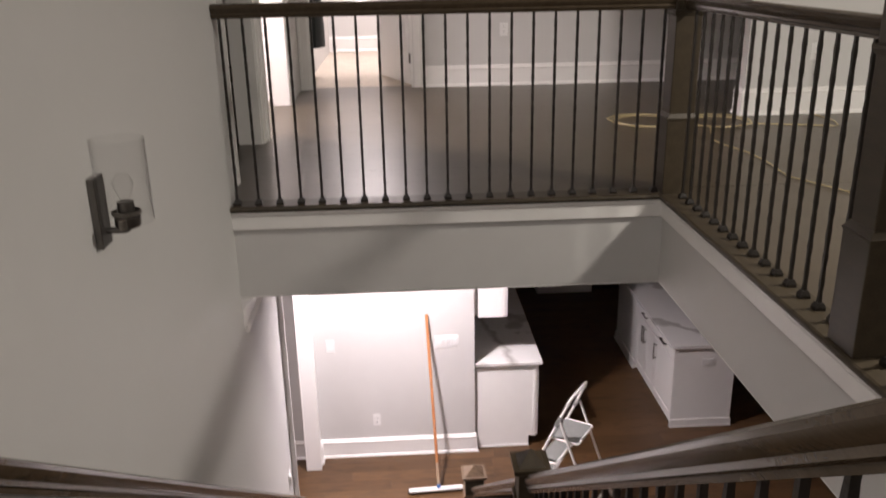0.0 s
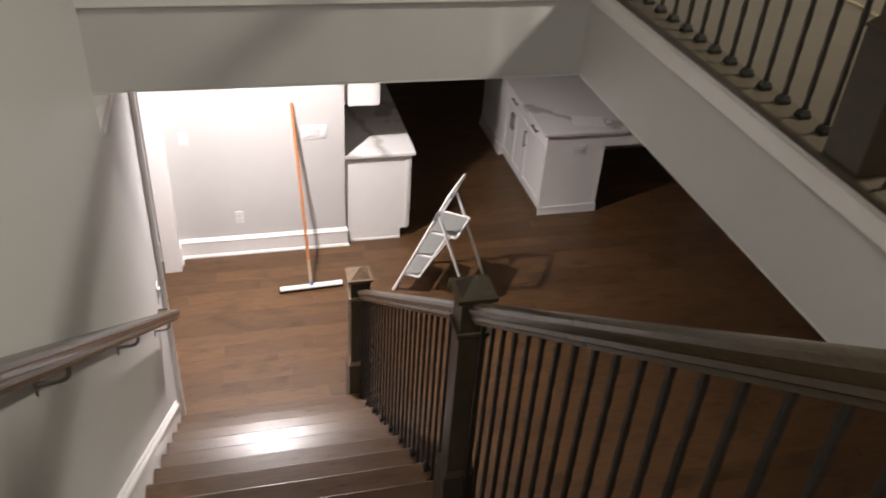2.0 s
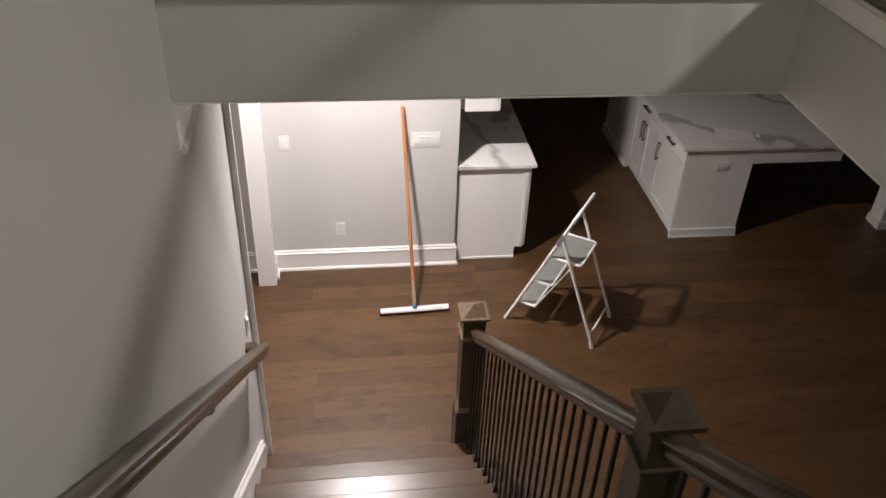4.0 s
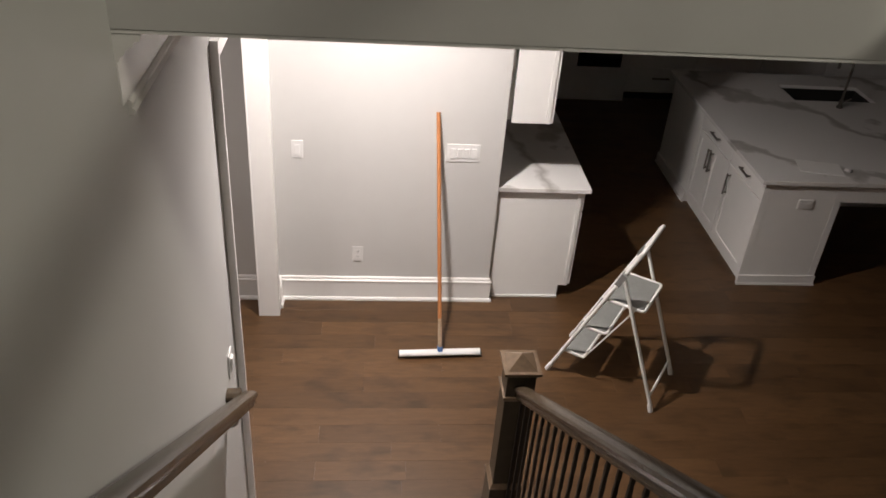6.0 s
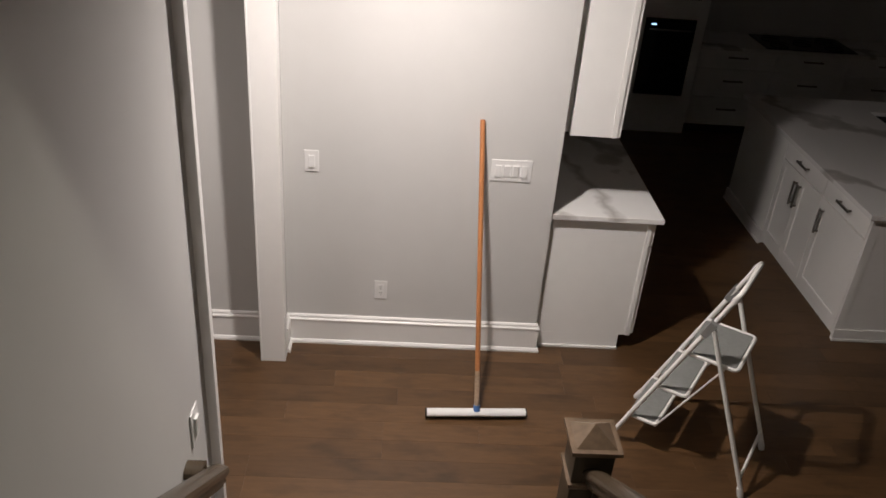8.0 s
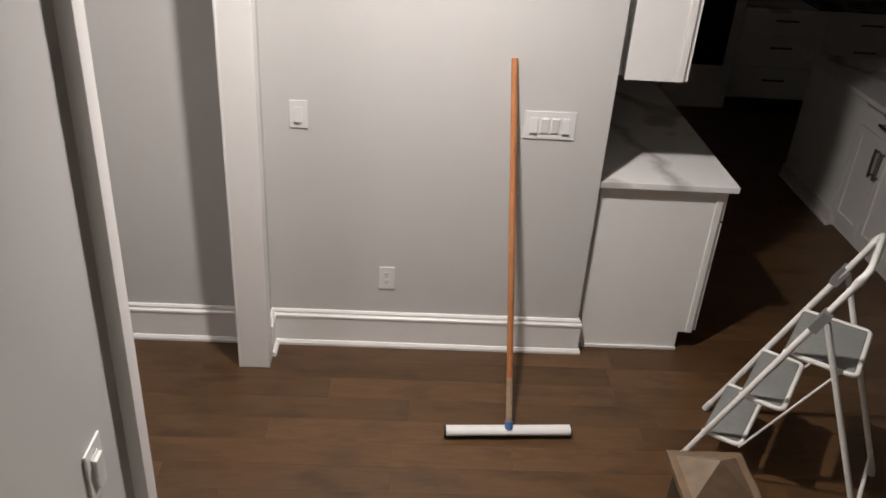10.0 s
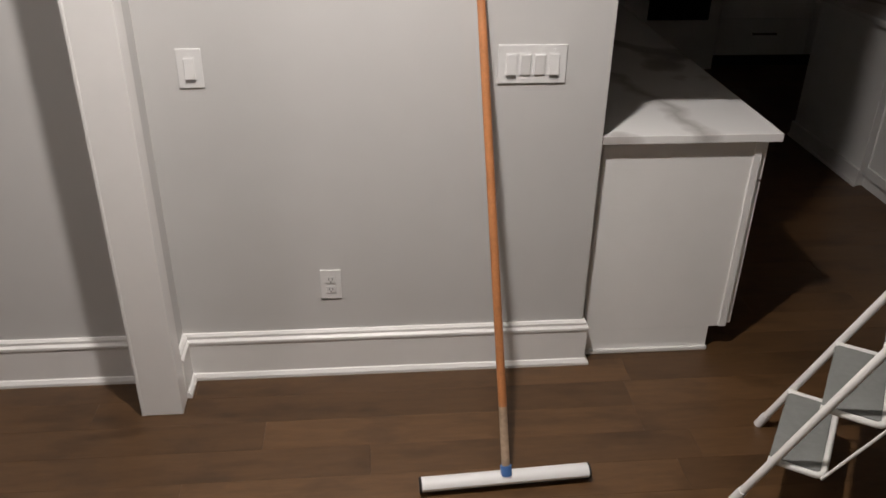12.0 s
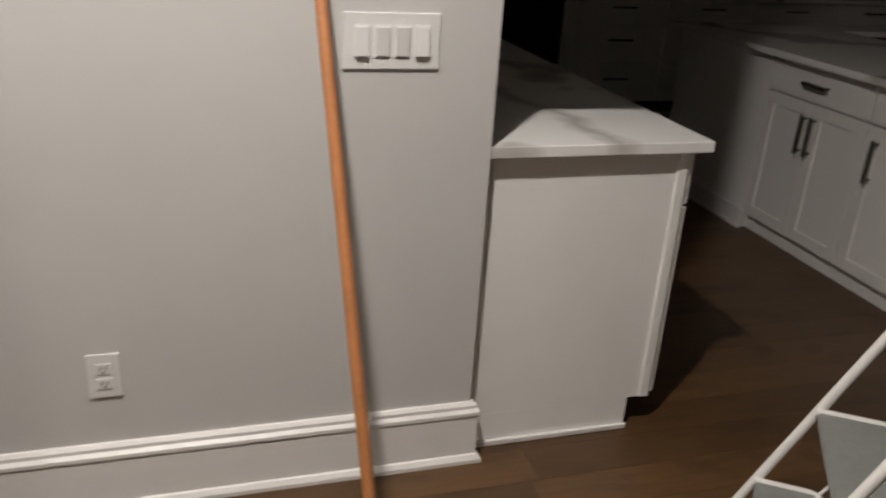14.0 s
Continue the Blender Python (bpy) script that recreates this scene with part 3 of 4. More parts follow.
def wall_rail():
    """The rail on brackets along the stair wall, with its return."""
    ob = thing("wall_handrail", "brown wooden handrail on brackets along the stair wall", "handrail")
    x = XL + 0.088
    zz = lambda y: 1.175 + 0.747 * (3.50 - y)
    part("rail", sweep(RAILP, [(x, 3.54, zz(3.54)), (x, -0.45, zz(-0.45))]), RAILWOOD, ob, "", True)
    part("rail_return", sweep(RAILP, [(XL + 0.001, 3.51, zz(3.51)), (x - 0.034, 3.51, zz(3.51))]), RAILWOOD, ob, "", True)
    for y in (3.25, 2.2, 1.15, 0.1):
        br = part("bracket", tube(arc_path([(XL + 0.004, y, zz(y) - 0.13), (XL + 0.084, y, zz(y) - 0.125), (x, y, zz(y) - 0.056)], 0.03), 0.007), NICKEL, ob, "nickel bracket", True)
        part("rosette", box(XL + 0.0005, XL + 0.006, y - 0.022, y + 0.022, zz(y) - 0.152, zz(y) - 0.108, 0.002), NICKEL, br)
    return ob


wall_rail()


# ---- wall fittings ----
def plate(name, label, category, x, y, z, w, h, kind, facing=0.0):
    """A bevelled cover plate that faces -y, with rockers or sockets."""
    ob = thing(name, label, category, (x, y, z), turn=facing)
    part("cover_plate", box(-w / 2, w / 2, -0.006, -0.0005, -h / 2, h / 2, 0.0022), PLATE, ob)
    if kind == "socket":
        for dz in (-0.020, 0.020):
            s = part("socket", box(-0.017, 0.017, -0.0085, -0.0062, dz - 0.014, dz + 0.014, 0.002), PLATE, ob)
            for dx in (-0.006, 0.006):
                part("slot", box(dx - 0.0012, dx + 0.0012, -0.0095, -0.0087, dz - 0.002, dz + 0.007), SLOT, s)
            part("earth_hole", box(-0.0022, 0.0022, -0.0095, -0.0087, dz - 0.010, dz - 0.006), SLOT, s)
    else:
        for i, up in enumerate(kind):
            dx = (i - (len(kind) - 1) / 2) * 0.046
            fr = part("switch_frame", box(dx - 0.0185, dx + 0.0185, -0.0078, -0.0062, -0.036, 0.036, 0.001), PLATE, ob)
            bm = box(dx - 0.0155, dx + 0.0155, -0.0115, -0.0080, -0.032, 0.032, 0.001)
            for v in bm.verts:
                v.co.y -= (0.0042 if v.co.y < -0.0095 else 0.0) * (0.5 + (v.co.z if up else -v.co.z) / 0.064)
            part("rocker", bm, PLATE, fr)
            for dz in (-0.047, 0.047):
                part("screw", box(dx - 0.003, dx + 0.003, -0.0072, -0.0062, dz - 0.003, dz + 0.003, 0.0008), PLATE, ob)
    return ob


plate("light_switch", "white four-gang rocker switch on the grey wall", "switch", 0.388, YB, 1.168, 0.220, 0.124, (0, 1, 1, 0))
plate("light_switch", "white single rocker switch on the grey wall", "switch", -0.674, YB, 1.165, 0.076, 0.122, (0,))
plate("wall_outlet", "white double outlet above the baseboard", "outlet", -0.284, YB, 0.380, 0.073, 0.117, "socket")
plate("light_switch", "white switch on the stair wall above the handrail", "switch", XL, 3.63, 1.22, 0.076, 0.122, (1,), 90)
plate("wall_outlet", "white outlet on the upper hall wall", "outlet", 1.0, UPB, FLOOR2 + 0.5, 0.075, 0.117, "socket")
plate("wall_outlet", "white outlet with a cord plugged in", "outlet", 2.99, 4.72, FLOOR2 + 0.44, 0.075, 0.117, "socket")


def sconce(y, z):
    ob = thing("wall_sconce", "unlit dark nickel wall sconce with a clear glass cylinder", "wall lamp", (XL, y, z))
    part("back_plate", box(0.0005, 0.020, -0.045, 0.030, -0.098, 0.095, 0.003), DARKMETAL, ob)
    X = 0.078
    part("arm", tube(arc_path([(0.020, 0, -0.058), (X, 0, -0.058), (X, 0, -0.030)], 0.015), 0.009), DARKMETAL, ob, "", True)
    part("cup", lathe([(0, -0.048), (0.030, -0.048), (0.034, -0.042), (0.034, -0.020), (0.022, -0.015), (0.022, 0.022), (0, 0.022)], 20, (X, 0, 0)), DARKMETAL, ob, "", True)
    part("bulb", lathe([(0.010, 0.022), (0.013, 0.030), (0.026, 0.062), (0.027, 0.076), (0.017, 0.096), (0, 0.101)], 16, (X, 0, 0)), GLASS, ob, "clear glass bulb", True)
    sh = part("glass_shade", lathe([(0.0675, -0.032), (0.070, -0.032), (0.070, 0.192), (0.0675, 0.192), (0.0675, -0.032)], 28, (X, 0, 0)), GLASS, ob, "clear glass cylinder", True)
    sh.visible_shadow = False
    part("ring", lathe([(0.034, -0.014), (0.039, -0.012), (0.039, -0.004), (0.034, -0.002)], 20, (X, 0, 0)), NICKEL, ob, "nickel ring under the glass", True)
    for dy in (-0.047, 0.047):
        part("knob", lathe([(0, -0.016), (0.012, -0.016), (0.012, 0.010), (0, 0.012)], 12, (X, dy, -0.026)), NICKEL, ob, "", True)
    return ob


sconce(1.07, 3.845)


def downlight(x, y, z, name, label):
    ob = thing(name, label, "ceiling light", (x, y, z))
    part("trim_ring", lathe([(0.075, 0), (0.095, -0.002), (0.096, -0.008), (0.078, -0.012), (0.072, -0.006), (0.075, 0)], 28), TRIM, ob, "", True)
    part("lens", lathe([(0, -0.003), (0.072, -0.003), (0.072, -0.0005), (0, -0.0005)], 28), LAMPLENS, ob, "glowing lens")
    return ob


downlight(-0.165, 4.70, CEIL1 - 0.0065, "recessed_light", "lit recessed ceiling light over the stair foot")
downlight(-2.3, 4.7, CEIL1 - 0.0065, "recessed_light", "lit recessed ceiling light in the side hall")
# fitting for the added stairwell fill, never in view
downlight(-0.42, -1.6, CEIL2, "ceiling_light", "unseen ceiling light added to brighten the stairwell faces")
downlight(3.45, 1.2, CEIL2, "ceiling_light", "lit ceiling light of the upper hall")


# ---- kitchen ----
def bar_handle(parent, name, at, length, axis, out):
    """A flat bar pull on two posts. axis: the way it runs, out: the way it stands off."""
    at, axis, out = Vector(at), Vector(axis), Vector(out)
    bm = bmesh.new()
    rect = [(-0.0075, -0.0045), (0.0075, -0.0045), (0.0075, 0.0045), (-0.0075, 0.0045)]
    sweep(rect, [at + out * 0.030 - axis * length / 2, at + out * 0.030 + axis * length / 2], bm, up=out)
    for s in (-1, 1):
        p = at + axis * s * (length / 2 - 0.015)
        sweep([(-0.005, -0.005), (0.005, -0.005), (0.005, 0.005), (-0.005, 0.005)], [p + out * 0.0005, p + out * 0.027], bm, up=axis)
    return part(name, bm, NICKEL, parent, "brushed nickel pull")


def shaker_front(parent, name, side, x, a0, a1, z0, z1, frame_w=0.055):
    """A framed door or drawer front in a plane of constant x (side +-1: the way it faces)."""
    t0, t1 = x, x + side * 0.019
    lo, hi = min(t0, t1), max(t0, t1)
    if z1 - z0 < 0.22:
        return part(name, box(lo, hi, a0, a1, z0, z1, 0.002), CABINET, parent)
    q = x + side * 0.010
    ob = part(name, box(min(x, q), max(x, q), a0 + frame_w, a1 - frame_w, z0 + frame_w, z1 - frame_w), CABINET, parent)
    for b0, b1 in ((a0, a0 + frame_w), (a1 - frame_w, a1)):
        part("stile", box(lo, hi, b0, b1, z0, z1, 0.0015), CABINET, ob)
    for c0, c1 in ((z1 - frame_w, z1), (z0, z0 + frame_w)):
        part("rail", box(lo, hi, a0 + frame_w, a1 - frame_w, c0, c1, 0.0015), CABINET, ob)
    return ob


CT = 0.914


def left_run():
    """Base units with an end panel, a continuous top, and wall units over it, along the kitchen's side wall."""
    y0, n, w = 5.806, 3, 0.92
    for i in range(n):
        a0, a1 = y0 + i * w, y0 + (i + 1) * w - 0.002
        ob = thing("base_cabinet", "white shaker base cabinet under a quartz top", "cabinet", group="side run of cabinets")
        part("body", box(XB + 0.003, 1.235, a0 + (0.02 if i == 0 else 0), a1, 0.105, 0.883), CABINET, ob)
        part("toe_kick", box(XB + 0.003, 1.165, a0 + 0.02, a1, 0, 0.104), KICK_SINK, ob, "dark recessed toe kick")
        if i == 0:
            bm = bmesh.new()
            box(XB + 0.022, 1.168, y0 - 0.001, y0 + 0.019, 0.0, 0.105, bm=bm)
            box(XB + 0.022, 1.2045, y0 - 0.001, y0 + 0.019, 0.1055, 0.883, bm=bm)
            part("end_panel", bm, CABINET, ob, "plain white end panel")
            part("corner_stile", box(1.205, 1.2355, y0 - 0.008, y0 + 0.0195, 0.1055, 0.883, 0.003), CABINET, ob, "raised white corner stile")
            part("scribe", box(XB + 0.003, XB + 0.021, y0 + 0.004, y0 + 0.019, 0, 0.883), CABINET, ob)
            part("shoe_moulding", box(XB + 0.003, 1.172, y0 - 0.014, y0 - 0.0015, 0.0, 0.018, 0.004), TRIM, ob, "thin white shoe moulding")
        for j in range(2):
            b0, b1 = a0 + 0.004 + j * w / 2, a0 + (j + 1) * w / 2 - 0.004
            d = shaker_front(ob, "drawer_front", 1, 1.2365, b0, b1, 0.725, 0.872)
            bar_handle(d, "handle", (1.256, (b0 + b1) / 2, 0.80), 0.14, (0, 1, 0), (1, 0, 0))
            d = shaker_front(ob, "door", 1, 1.2365, b0, b1, 0.115, 0.715)
            bar_handle(d, "handle", (1.256, b1 - 0.04 if j == 0 else b0 + 0.04, 0.60), 0.14, (0, 0, 1), (1, 0, 0))
    tagged(mesh_object("countertop", box(XB + 0.003, 1.283, YB + 0.008, y0 + n * w, 0.884, CT, 0.003), QUARTZ_SIDE), "white quartz countertop with grey veins on the side run", "countertop")
    for i in range(n):
        a0, a1 = y0 + 0.01 + i * w, y0 + 0.01 + (i + 1) * w - 0.002
        ob = thing("wall_cabinet", "white shaker wall cabinet above the counter", "cabinet", group="wall cabinets")
        part("body", box(XB + 0.04, 0.935, a0 + 0.003, a1, 1.375, 2.60), CABINET, ob)
        if i == 0:
            part("corner_stile", box(0.906, 0.9365, a0 - 0.018, a0 + 0.002, 1.37, 2.60, 0.003), CABINET, ob, "raised white corner stile")
            part("end_panel", box(XB + 0.04, 0.9055, a0 - 0.012, a0 + 0.002, 1.37, 2.60, 0.001), CABINET, ob, "plain white end panel")
            part("filler", box(XB + 0.002, XB + 0.039, a0 + 0.03, a0 + 0.045, 1.375, 2.60), CABINET, ob)
        for j in range(2):
            b0, b1 = a0 - 0.008 + j * w / 2, a0 - 0.012 + (j + 1) * w / 2
            d = shaker_front(ob, "door", 1, 0.937, b0, b1, 1.372, 2.595)
            bar_handle(d, "handle", (0.9565, b1 - 0.035 if j == 0 else b0 + 0.035, 1.50), 0.14, (0, 0, 1), (1, 0, 0))


left_run()


def island():
    """The island: drawer units on its side, an end pier, knee space under the overhang, and a far pier."""
    x0, x1, y0, ymid, y1 = 2.624, 3.225, 6.000, 7.30, 8.10
    for a0, a1, pair in ((y0 + 0.03, 6.628, False), (6.632, 7.297, True)):
        ob = thing("island_cabinet", "white shaker island cabinet with a drawer over " + ("two doors" if pair else "one door"), "cabinet", group="island cabinets")
        part("body", box(x0 + 0.02, x1 - 0.02, a0, a1, 0.07, 0.883), CABINET, ob)
        part("toe_kick", box(x0 + 0.034, x1 - 0.02, a0, a1, 0, 0.069), CABINET, ob)
        d = shaker_front(ob, "drawer_front", -1, x0 + 0.0195, a0 + 0.004, a1 - 0.004, 0.725, 0.872)
        bar_handle(d, "handle", (x0 - 0.0005, (a0 + a1) / 2, 0.80), 0.16, (0, 1, 0), (-1, 0, 0))
        m = (a0 + a1) / 2
        leaves = ((a0 + 0.004, m - 0.002, m - 0.03), (m + 0.002, a1 - 0.004, m + 0.03)) if pair else ((a0 + 0.004, a1 - 0.004, a1 - 0.07),)
        for b0, b1, hy in leaves:
            d = shaker_front(ob, "door", -1, x0 + 0.0195, b0, b1, 0.082, 0.715)
            bar_handle(d, "handle", (x0 - 0.0005, hy, 0.575), 0.18, (0, 0, 1), (-1, 0, 0))
    ob = thing("kitchen_island", "white kitchen island with baseboard and outlet on its end panel", "island")
    bm = box(x0, x1, y0 + 0.006, y0 + 0.028, 0.0, 0.883)
    part("end_panel", bm, CABINET, ob)
    for s0, s1 in ((x0 - 0.004, x0 + 0.05), (x1 - 0.045, x1 + 0.004)):
        part("corner_stile", box(s0, s1, y0 + 0.0025, y0 + 0.0055, 0.0855, 0.883, 0.001), CABINET, ob)
    part("side_panel", box(x1 - 0.019, x1, y0 + 0.0285, 7.9, 0, 0.883), CABINET, ob)
    bm = box(x0 - 0.006, x1 + 0.014, y0 - 0.007, y0 + 0.0055, 0, 0.085, 0.002)
    box(x0 - 0.008, x1 + 0.020, y0 - 0.014, y0 - 0.0075, 0, 0.018, 0.003, bm=bm)
    part("base_moulding", bm, TRIM, ob)
    pb = box(x0, 3.47, ymid + 0.001, y1, 0, 0.883)
    part("sink_base", box(3.4705, 4.40, ymid + 0.001, y1, 0, 0.655), CABINET, ob)
    part("front_panel", box(3.4705, 4.40, ymid + 0.001, ymid + 0.02, 0.6555, 0.883), CABINET, ob)
    part("back_panel", box(3.4705, 4.40, y1 - 0.02, y1, 0.6555, 0.883), CABINET, ob)
    part("pier", pb, CABINET, ob, "plain white far pier")
    bm = box(x0 - 0.016, x0 - 0.0005, ymid - 0.012, y1 + 0.01, 0, 0.10, 0.003)
    box(x0 - 0.028, x0 - 0.0165, ymid - 0.02, y1 + 0.01, 0, 0.018, 0.004, bm=bm)
    part("base_moulding", bm, TRIM, ob)
    part("apron", box(x1 + 0.001, 4.03, y0 + 0.004, y0 + 0.024, 0.735, 0.883), CABINET, ob, "white apron under the overhang")
    part("knee_panel", box(x1 + 0.001, 4.60, 7.27, 7.29, 0, 0.883), CABINET, ob)
    part("far_leg", box(4.632, 4.82, y0 + 0.006, 6.17, 0, 0.883, 0.003), CABINET, ob, "white square corner leg")
    part("base_moulding", box(4.618, 4.834, y0 - 0.010, y0 + 0.0055, 0, 0.08, 0.003), TRIM, ob)
    part("base_moulding", box(4.618, 4.6315, y0 + 0.006, 6.18, 0, 0.08, 0.003), TRIM, ob)
    # top with the sink cut through
    top = bmesh.new()
    sx0, sx1, sy0, sy1, tx0, tx1, ty0, ty1 = 3.50, 4.25, 7.52, 7.88, 2.575, 4.90, 5.968, 8.16
    for b in ((tx0, sx0, ty0, ty1), (sx1, tx1, ty0, ty1), (sx0, sx1, ty0, sy0), (sx0, sx1, sy1, ty1)):
        box(*b, 0.884, CT, bm=top)
    bmesh.ops.remove_doubles(top, verts=top.verts, dist=0.0005)
    tagged(mesh_object("countertop", top, QUARTZ), "white quartz island top with grey veins and a sink cutout", "countertop")
    # the shade inside the deep sink is put into its near-black colour
    sk = bmesh.new()
    box(sx0 - 0.01, sx1 + 0.01, sy0 - 0.01, sy1 + 0.01, 0.66, 0.67, bm=sk)
    for b in ((sx0 - 0.01, sx0, sy0, sy1), (sx1, sx1 + 0.01, sy0, sy1), (sx0 - 0.01, sx1 + 0.01, sy0 - 0.01, sy0), (sx0 - 0.01, sx1 + 0.01, sy1, sy1 + 0.01)):
        box(*b, 0.671, 0.8835, bm=sk)
    tagged(mesh_object("sink", sk, KICK_SINK), "undermount sink in the island top, coloured dark for its shade", "sink")
    f = thing("faucet", "chrome gooseneck faucet behind the island sink", "faucet", (3.84, 7.38, CT))
    part("spout", tube(arc_path([(0, 0, 0.01), (0, 0, 0.40), (0.0, 0.10, 0.46), (0.0, 0.20, 0.40), (0, 0.20, 0.28)], 0.11, 7), 0.012, 12), NICKEL, f, "", True)
    part("base", lathe([(0.0, 0.0), (0.028, 0.0), (0.028, 0.012), (0.018, 0.02), (0.018, 0.07), (0, 0.07)], 18), NICKEL, f, "", True)
    part("lever", tube([(0.018, 0, 0.05), (0.085, 0, 0.085)], 0.006), NICKEL, f, "", True)
    pp = thing("paper_sheet", "pale card sheet lying on the island top", "paper", (3.10, 6.20, CT + 0.0005), turn=-12)
    part("sheet", box(-0.16, 0.16, -0.10, 0.10, 0, 0.004, 0.001), CABINET, pp)
    pk = thing("drain_cap", "small white plastic cap on the island top", "cap", (3.30, 6.16, CT + 0.0005))
    part("cap", lathe([(0, 0), (0.026, 0), (0.028, 0.006), (0.022, 0.016), (0, 0.018)], 18), PLATE, pk, "", True)
    o = thing("wall_outlet", "white outlet on the island end panel", "outlet", (2.96, y0 + 0.006, 0.715))
    part("cover_plate", box(-0.057, 0.057, -0.010, -0.0005, -0.036, 0.036, 0.003), PLATE, o)
    part("socket", box(-0.035, 0.035, -0.0125, -0.0102, -0.015, 0.015, 0.002), PLATE, o)
    return ob


island()


def far_kitchen():
    """Oven tower, drawer bases with a top, a range top and a hood on the kitchen's back wall."""
    yf = 9.62
    ob = thing("oven_tower", "white oven tower with two black glass ovens", "oven")
    part("body", box(1.88, 2.66, yf, 10.24, 0.0, 2.60), CABINET, ob)
    for z0, z1 in ((0.40, 1.15), (1.34, 1.95)):
        d = part("oven_door", box(2.07, 2.56, yf - 0.025, yf - 0.001, z0, z1, 0.004), BLACKGLASS, ob, "black glass oven door")
        bar_handle(d, "handle", (2.315, yf - 0.026, z1 - 0.10), 0.42, (1, 0, 0), (0, -1, 0))
        if z0 < 1:
            part("clock_display", box(2.125, 2.175, yf - 0.0285, yf - 0.0255, 1.085, 1.100), DISPLAY, d, "small blue clock display")
    for i in range(4):
        a0 = 2.665 + i * 0.76
        c = thing("base_cabinet", "white drawer cabinet along the kitchen back wall", "cabinet", group="back run of cabinets")
        part("body", box(a0, a0 + 0.757, yf + 0.02, 10.24, 0.105, 0.883), CABINET, c)
        part("toe_kick", box(a0, a0 + 0.757, yf + 0.09, 10.24, 0, 0.104), KICK_SINK, c)
        for z0, z1 in ((0.115, 0.40), (0.408, 0.69), (0.698, 0.875)):
            d = part("drawer_front", box(a0 + 0.004, a0 + 0.753, yf, yf + 0.0195, z0, z1, 0.003), CABINET, c)
            bar_handle(d, "handle", (a0 + 0.38, yf - 0.001, (z0 + z1) / 2 + 0.03), 0.2, (1, 0, 0), (0, -1, 0))
    tagged(mesh_object("countertop", box(2.663, 5.72, yf - 0.025, 10.245, 0.884, CT, 0.003), QUARTZ), "white quartz countertop along the back wall", "countertop")
    ck = thing("cooktop", "black glass cooktop set in the back counter", "cooktop", (3.78, 9.90, CT))
    part("glass_top", box(-0.46, 0.46, -0.27, 0.26, 0.0005, 0.010, 0.003), BLACKGLASS, ck)
    for dx, dy in ((-0.28, -0.12), (0.28, -0.12), (-0.28, 0.12), (0.28, 0.12), (0, 0)):
        part("burner_grate", tube([(dx + 0.09 * math.cos(k * math.pi / 4), dy + 0.09 * math.sin(k * math.pi / 4), 0.02) for k in range(8)], 0.006, 6, closed=True), IRON, ck)


far_kitchen()


# ---- loose things ----
def squeegee():
    ob = thing("floor_squeegee", "floor squeegee with an orange wooden pole leaning on the wall", "squeegee")
    a, b = Vector((-0.002, 5.110, 0.034)), Vector((0.529, 5.136, 0.034))
    mid = (a + b) / 2
    top = Vector((0.208, YB - 0.016, 1.452))
    foot = mid + Vector((0, 0.004, 0.030))
    way = (top - foot).normalized()
    prof = [(-0.022, -0.012), (0.022, -0.012), (0.026, 0.0), (0.020, 0.012), (0.008, 0.018), (-0.008, 0.018), (-0.020, 0.012), (-0.026, 0.0)]
    part("head", sweep(prof, [a, b]), PLATE, ob, "white plastic head", True)
    part("blade", sweep([(-0.006, -0.0335), (0.006, -0.0335), (0.008, -0.0125), (-0.008, -0.0125)], [a - Vector((0.006, 0, 0)), b + Vector((0.006, 0, 0))]), RUBBER, ob, "black rubber blade")
    for p, q in ((a - Vector((0.006, 0.0003, 0)), a - Vector((0.0005, 0, 0))), (b + Vector((0.0005, 0, 0)), b + Vector((0.006, 0.0003, 0)))):
        part("end_cap", sweep([(u * 1.04, v * 1.04) for u, v in prof], [p, q]), RUBBER, ob)
    part("collar", tube([foot - way * 0.020, foot + way * 0.012], 0.018, 14), BLUE, ob, "blue plastic collar", True)
    part("worn_end", tube([foot + way * 0.0125, foot + way * 0.20], 0.0135, 12), BAREWOOD, ob, "paint-chipped bare pole end", True)
    part("pole", tube([foot + way * 0.2005, top - way * 0.006, top], 0.0135, 14), HANDLEWOOD, ob, "orange varnished pole", True)
    return ob


squeegee()


